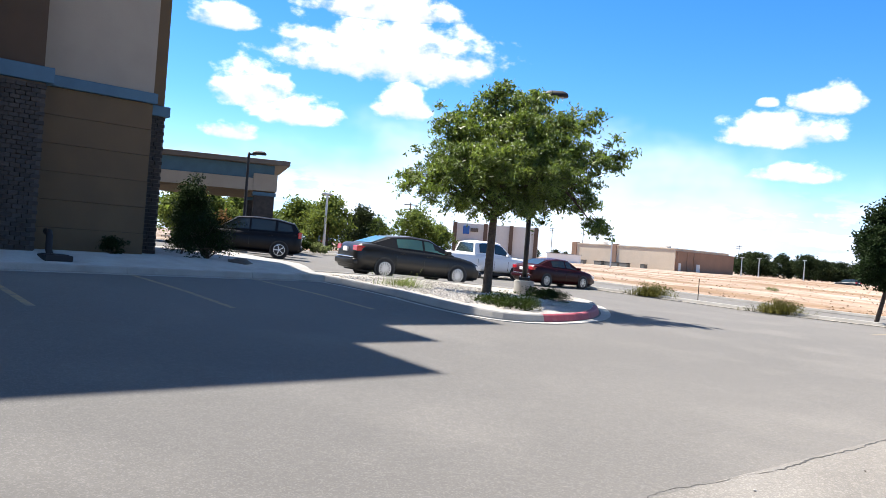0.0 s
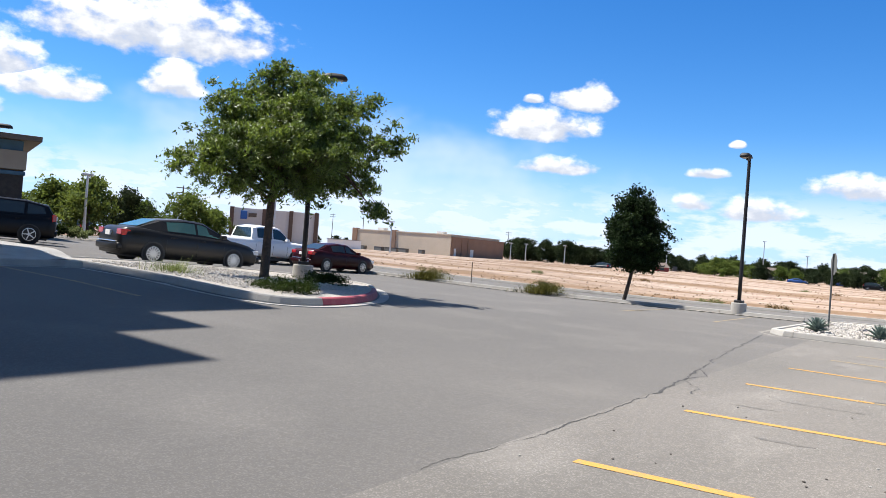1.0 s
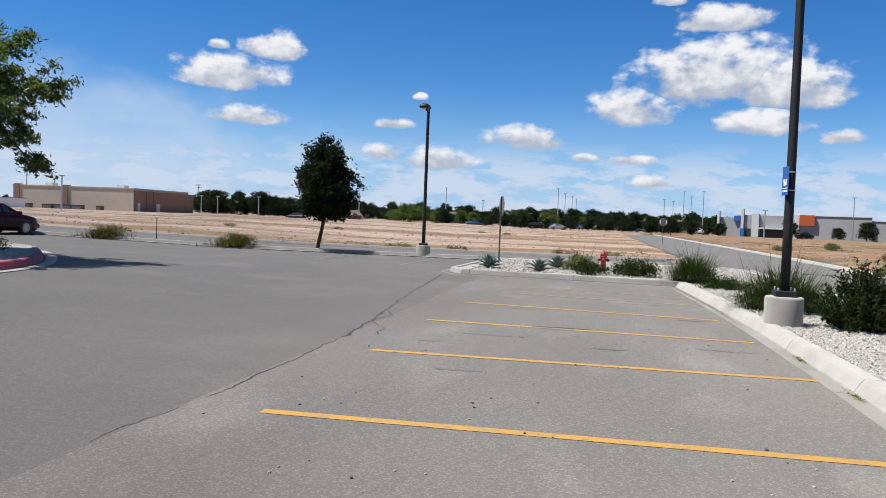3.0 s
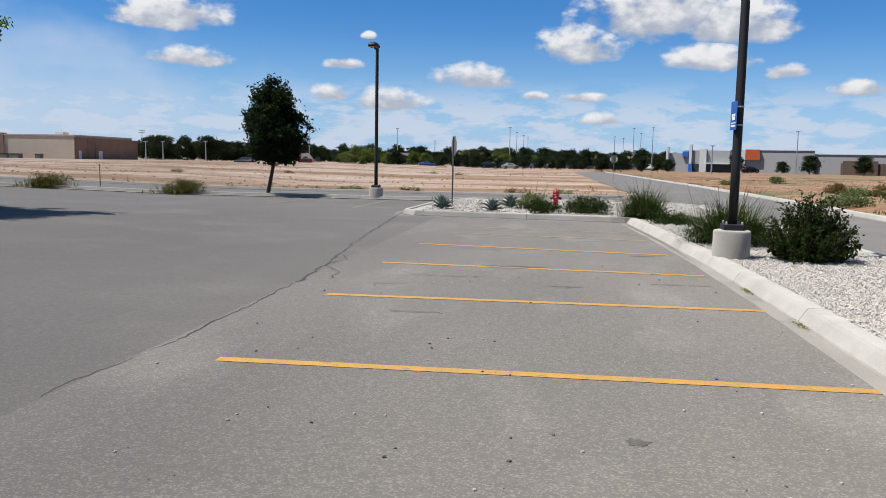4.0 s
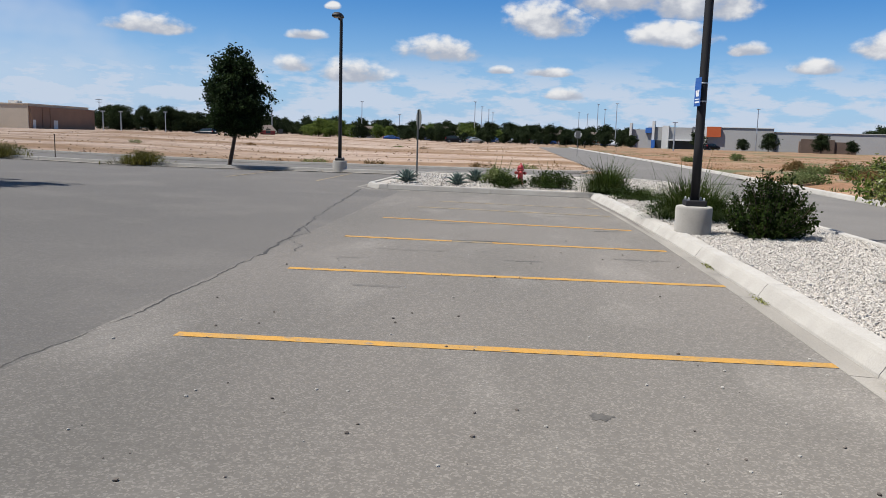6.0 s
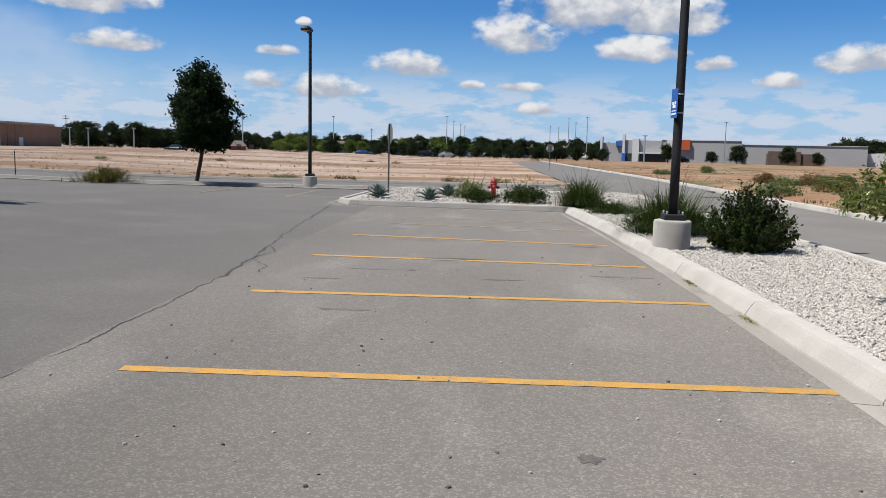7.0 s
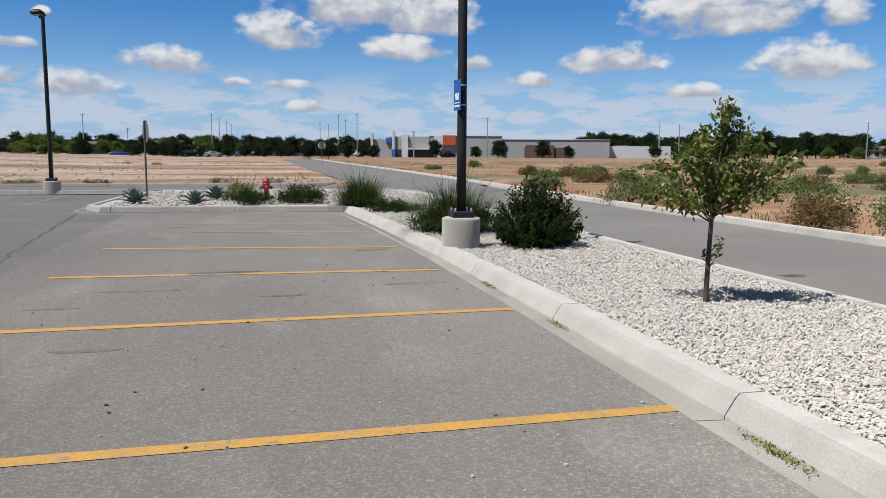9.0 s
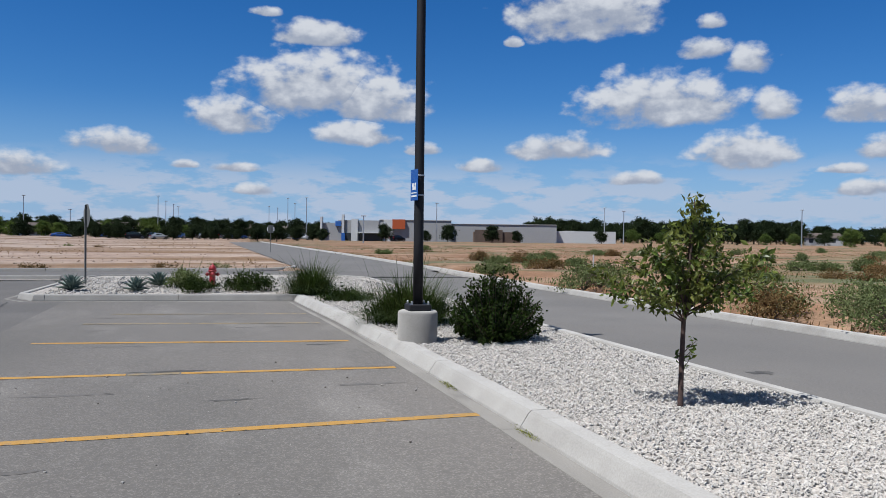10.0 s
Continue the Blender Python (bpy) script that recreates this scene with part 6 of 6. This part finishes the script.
bush("yellow_shrub", *polar(-65.4, 62, 0.9), 1.0, 1.0, 1.1, STRAW, "yellow-green shrub behind the canopy", 301, 50, 40, 0.25, 0.2)
bush("rusty_tree", *polar(-61.6, 58, 0.7), 0.7, 0.7, 0.9, STRAW, "small rusty-brown tree by the drive", 302, 45, 40, 0.2, 0.16, category="tree")
bush("drive_shrub", *polar(-60.0, 56, 0.7), 0.9, 0.8, 0.45, LEAF_BUSH, "green shrub beside the drive", 303, 45, 40, 0.16, 0.15)
bush("drive_shrub", *polar(-58.6, 56, 0.7), 0.6, 0.6, 0.3, SAGE, "grey-green shrub beside the drive", 304, 40, 40, 0.16, 0.12)


def far_pole(az, d, h, label="thin tall light pole in the distance", arms=0):
    t = thing("far_pole", pose(*polar(az, d, 0), 0, 0, -az), label, "pole", "poles along the horizon")
    part("pole", lathe([(0.16, -0.5), (0.15, 0.3), (0.10, h)], 8), STEEL if not arms else BARK, t)
    if arms:
        for k in range(arms):
            part("cross_arm", boxed(-1.2, 1.2, -0.07, 0.07, h - 0.5 - k * 0.9, h - 0.35 - k * 0.9), BARK, t)
    else:
        part("head", boxed(-0.5, 0.5, -0.15, 0.15, h - 0.05, h + 0.15, bevel=0.04), STEEL, t)


for az, d, h in ((-17.5, 240, 11), (-11.2, 260, 12), (-8.5, 250, 8), (-3.1, 260, 13), (-2.6, 300, 13), (-2.1, 330, 13), (-1.8, 360, 13), (4.3, 330, 13), (4.9, 350, 13), (5.6, 300, 15), (6.1, 320, 14), (6.9, 270, 14), (16.2, 225, 11), (-37.3, 150, 6.5), (-45.8, 95, 6.5), (29.5, 220, 9), (28.2, 250, 11), (41.0, 210, 9), (-58.2, 80, 6.2), (10.9, 160, 5.5)):
    far_pole(az, d, h)
for az, d, h in ((-41.5, 330, 14), (-39.3, 300, 15), (-28.7, 330, 12), (-52, 150, 10)):
    far_pole(az, d, h, "wooden utility pole with cross arms", 2)
lamp_post(-35.6, 16.8, 0.75, 4.9, 63)


def small_house(az, d, w, h, mat, label, name="far_building", roof=ROOF_EDGE):
    t = thing(name, pose(*polar(az, d, 0.2), 0, 0, -az), label, "building")
    part("wall", boxed(-w / 2, w / 2, 0, 10, -0.5, h), mat, t)
    bm = bmesh.new()
    v = [bm.verts.new(p) for p in ((-w / 2 - 0.4, -0.5, h), (w / 2 + 0.4, -0.5, h), (w / 2 + 0.4, 10.5, h), (-w / 2 - 0.4, 10.5, h), (-w / 2 + 1, 5, h + 1.6), (w / 2 - 1, 5, h + 1.6))]
    for f in ((0, 1, 5, 4), (2, 3, 4, 5), (1, 2, 5), (3, 0, 4), (3, 2, 1, 0)):
        bm.faces.new([v[i] for i in f])
    part("roof", bm, roof, t)
    for k in range(max(2, int(w / 4))):
        x = -w / 2 + 1.5 + k * 3.5
        part("window", boxed(x, x + 1.3, -0.05, 0.1, 0.8, 2.1), DARK_GLASS, t)


small_house(42.4, 300, 12, 2.6, STORE_GREY, "low grey house with a hipped roof")
small_house(-5.2, 260, 18, 3.0, STORE_WHITE, "low white shop in the distance")
small_house(1.5, 300, 26, 3.4, BROWN_BLOCK, "low brown shop in the distance")
small_house(6.0, 290, 14, 3.0, TAN_BLOCK, "low tan shop in the distance")
small_house(25.7, 245, 5.5, 2.0, STORE_WHITE, "small white shed with a pale roof", roof=STORE_GREY)
small_house(-17.8, 230, 4, 1.6, HYDRANT_RED, "small red shop in the distance")
small_house(-11.0, 230, 9, 2.2, STORE_WHITE, "small white shop in the distance")
sign = thing("pylon_sign", pose(*polar(-20.6, 220, 0.2), 0, 0, 20), "blue pylon sign in the distance", "sign")
part("sign_post", boxed(-0.3, 0.3, -0.2, 0.2, -0.5, 4), STEEL, sign)
part("sign_panel", boxed(-2.2, 2.2, -0.3, 0.3, 3.2, 6.0, bevel=0.05), SIGN_BLUE, sign, "plain blue panel")
for az, d, h in ((-24.6, 215, 5.6), (-27.4, 210, 5.2), (-28.5, 200, 5.0)):
    far_pole(az, d, h, "pale street light in the distance")


def dumpster(x, y, w, label):
    t = thing("dumpster", pose(x, y, 0.35), label, "dumpster", "dumpsters by the block hall")
    part("bin", boxed(-w / 2, w / 2, -0.7, 0.7, -0.3, 1.2, bevel=0.04), SIGN_BACK, t)
    part("lid", boxed(-w / 2 - 0.05, w / 2 + 0.05, -0.75, 0.75, 1.2, 1.32, bevel=0.03), BLACK_METAL, t)


hall_corner = polar(-32.9, 199)
for k, (dx, w) in enumerate(((-27, 3.0), (-20, 2.4), (-16.5, 4.0), (-12, 2.4), (-7, 1.2))):
    dumpster(hall_corner.x + dx, hall_corner.y - 2.5 - k % 2, w, "grey steel dumpster against the tan block hall")


# ---- pebbles, stones and bricks ----
def pebble_field():
    rng = np.random.default_rng(3)
    base = np.array([(1, 0, 0), (-0.5, 0.87, 0), (-0.5, -0.87, 0), (0.3, 0.5, 0.75), (0.3, -0.5, 0.75), (-0.6, 0, 0.75)])
    faces0 = np.array([(0, 1, 3), (1, 2, 5), (2, 0, 4), (3, 5, 4), (0, 3, 4), (1, 5, 3), (2, 4, 5)])
    zones = ((3.1, 5.7, 2.0, 9.5, 1150, 0.0145), (3.06, 5.7, 9.5, 14.0, 700, 0.017), (2.8, 5.65, 14.0, 20.0, 200, 0.026), (-3.5, 5.5, 21.9, 29.5, 70, 0.034), (-18.0, -12.2, 10.6, 14.6, 120, 0.03))
    near = []
    allv, allf, k = [], [], 0
    for x0, x1, y0, y1, dens, size in zones:
        n = int((x1 - x0) * (y1 - y0) * dens)
        c = np.stack([rng.uniform(x0, x1, n), rng.uniform(y0, y1, n), np.full(n, 0.118) + rng.uniform(-0.006, 0.012, n)], 1)
        c[:, 2] += np.array([gz(p[0], p[1]) for p in c])
        if y0 == 2.0:
            pick = np.argsort(c[:, 1])[int(n * 0.30):int(n * 0.30) + 300]
            near = [tuple(c[i]) for i in pick]
            c = np.delete(c, pick, 0)
            n = len(c)
        a = rng.uniform(0, 6.28, n)
        s = size * rng.uniform(0.55, 1.35, (n, 1, 1)) * rng.uniform(0.7, 1.3, (n, 1, 3))
        b = base[None] * s + rng.normal(0, size * 0.12, (n, 6, 3))
        tilt = rng.normal(0, 0.35, (n, 2))
        x = b[:, :, 0] * np.cos(a)[:, None] - b[:, :, 1] * np.sin(a)[:, None]
        y = b[:, :, 0] * np.sin(a)[:, None] + b[:, :, 1] * np.cos(a)[:, None]
        z = b[:, :, 2] + x * tilt[:, :1] + y * tilt[:, 1:]
        allv.append((np.stack([x, y, z], 2) + c[:, None]).reshape(-1, 3))
        allf.append((faces0[None] + 6 * np.arange(n)[:, None, None] + k).reshape(-1, 3))
        k += 6 * n
    t = thing("gravel_mulch", pose(0, 0, 0), "loose white crushed gravel covering the planter", "gravel", kind="stuff")
    ob = quads("gravel", np.concatenate(allv).tolist(), np.concatenate(allf).tolist(), PEBBLE, t)
    tagged(ob, kind="stuff")
    one = [quads("pebble", (base * np.array([0.016, 0.014, 0.012]) * s + np.random.default_rng(i).normal(0, 0.004, (6, 3))).tolist(), faces0.tolist(), PEBBLE, t).data for i, s in enumerate((1.0, 1.2, 0.8))]
    for o in [c for c in t.children if c.name.startswith("pebble")]:
        o.location = near.pop()
    for i, p in enumerate(near):
        o = new("pebble", one[i % 3])
        o.parent = t
        o.matrix_basis = pose(*p, rng.uniform(-20, 20), rng.uniform(-20, 20), rng.uniform(0, 360))


pebble_field()


def loose_stones():
    rnd = random.Random(14)
    meshes = []
    for k in range(4):
        bm = bmesh.new()
        bmesh.ops.create_icosphere(bm, subdivisions=1, radius=0.014)
        for v in bm.verts:
            v.co *= 1 + 0.5 * noise.noise(v.co * 80 + Vector((k * 5, 0, 0)))
            v.co.z *= 0.7
        meshes.append(finish("loose_stone", bm, CONCRETE if k % 2 else STONE))
    for i in range(190):
        x = -2.6 + 5.2 * rnd.random() ** 0.75
        y = 2.2 + 9.5 * rnd.random() ** 1.3
        o = new("loose_stone", meshes[i % 4])
        s = rnd.uniform(0.35, 1.0) ** 1.4
        o.matrix_basis = pose(x, y, 0.006 * s, 0, 0, rnd.uniform(0, 360)) @ Matrix.Diagonal((s, s, s, 1))
        tagged(o, "small loose stone lying on the asphalt", "stone", "loose stones on the asphalt")


loose_stones()
for x, y, s in ((2.8, 7.3, 401), (2.79, 4.25, 402), (2.8, 4.15, 403), (2.79, 9.4, 405)):
    rng = np.random.default_rng(s)
    p = np.stack([x + rng.normal(0, 0.022, 160), y + rng.normal(0, 0.13, 160), 0.006 + rng.random(160) * 0.02], 1)
    t = thing("kerb_weed", pose(0, 0, 0), "tiny yellow-green weed in the gutter joint", "weed", "weeds in the gutter")
    leaf_mesh("foliage", p, 0.02, WEED, t, s)


def bricks():
    rnd = random.Random(8)
    bm = boxed(-0.03, 0.03, -0.098, 0.098, -0.043, 0.043, bevel=0.004)
    shared = finish("brick", bm, BRICK)
    rows = []
    z = 0.9 + 0.05
    row = 0
    while z < 4.6:
        y = 3.45 - (0.105 if row % 2 else 0.0)
        while y > -0.4:
            rows.append((-19.045 + rnd.uniform(-0.006, 0.008), y, z))
            y -= 0.21
        rows += [(-20.945, yy - (0.06 if row % 2 else 0), z) for yy in (6.46, 6.67, 6.88)]
        z += 0.1
        row += 1
    rnd.shuffle(rows)
    near = [r for r in rows if r[1] > 2.6 and r[0] > -20][:300]
    keep = set(near)
    for x, y, z in near:
        o = new("brick", shared)
        o.parent = hotel_thing
        o.matrix_basis = pose(x, y, z)
    verts, faces, k = [], [], 0
    for x, y, z in rows:
        if (x, y, z) in keep:
            continue
        for dx in (-0.03, 0.03):
            for dy, dz in ((-0.098, -0.043), (0.098, -0.043), (0.098, 0.043), (-0.098, 0.043)):
                verts.append((x + dx, y + dy, z + dz))
        faces += [(k + 4, k + 5, k + 6, k + 7), (k, k + 3, k + 2, k + 1), (k, k + 1, k + 5, k + 4), (k + 2, k + 3, k + 7, k + 6), (k + 1, k + 2, k + 6, k + 5), (k + 3, k, k + 4, k + 7)]
        k += 8
    tagged(quads("brickwork", verts, faces, BRICK, hotel_thing, "rough grey brick courses"), kind="stuff")


bricks()
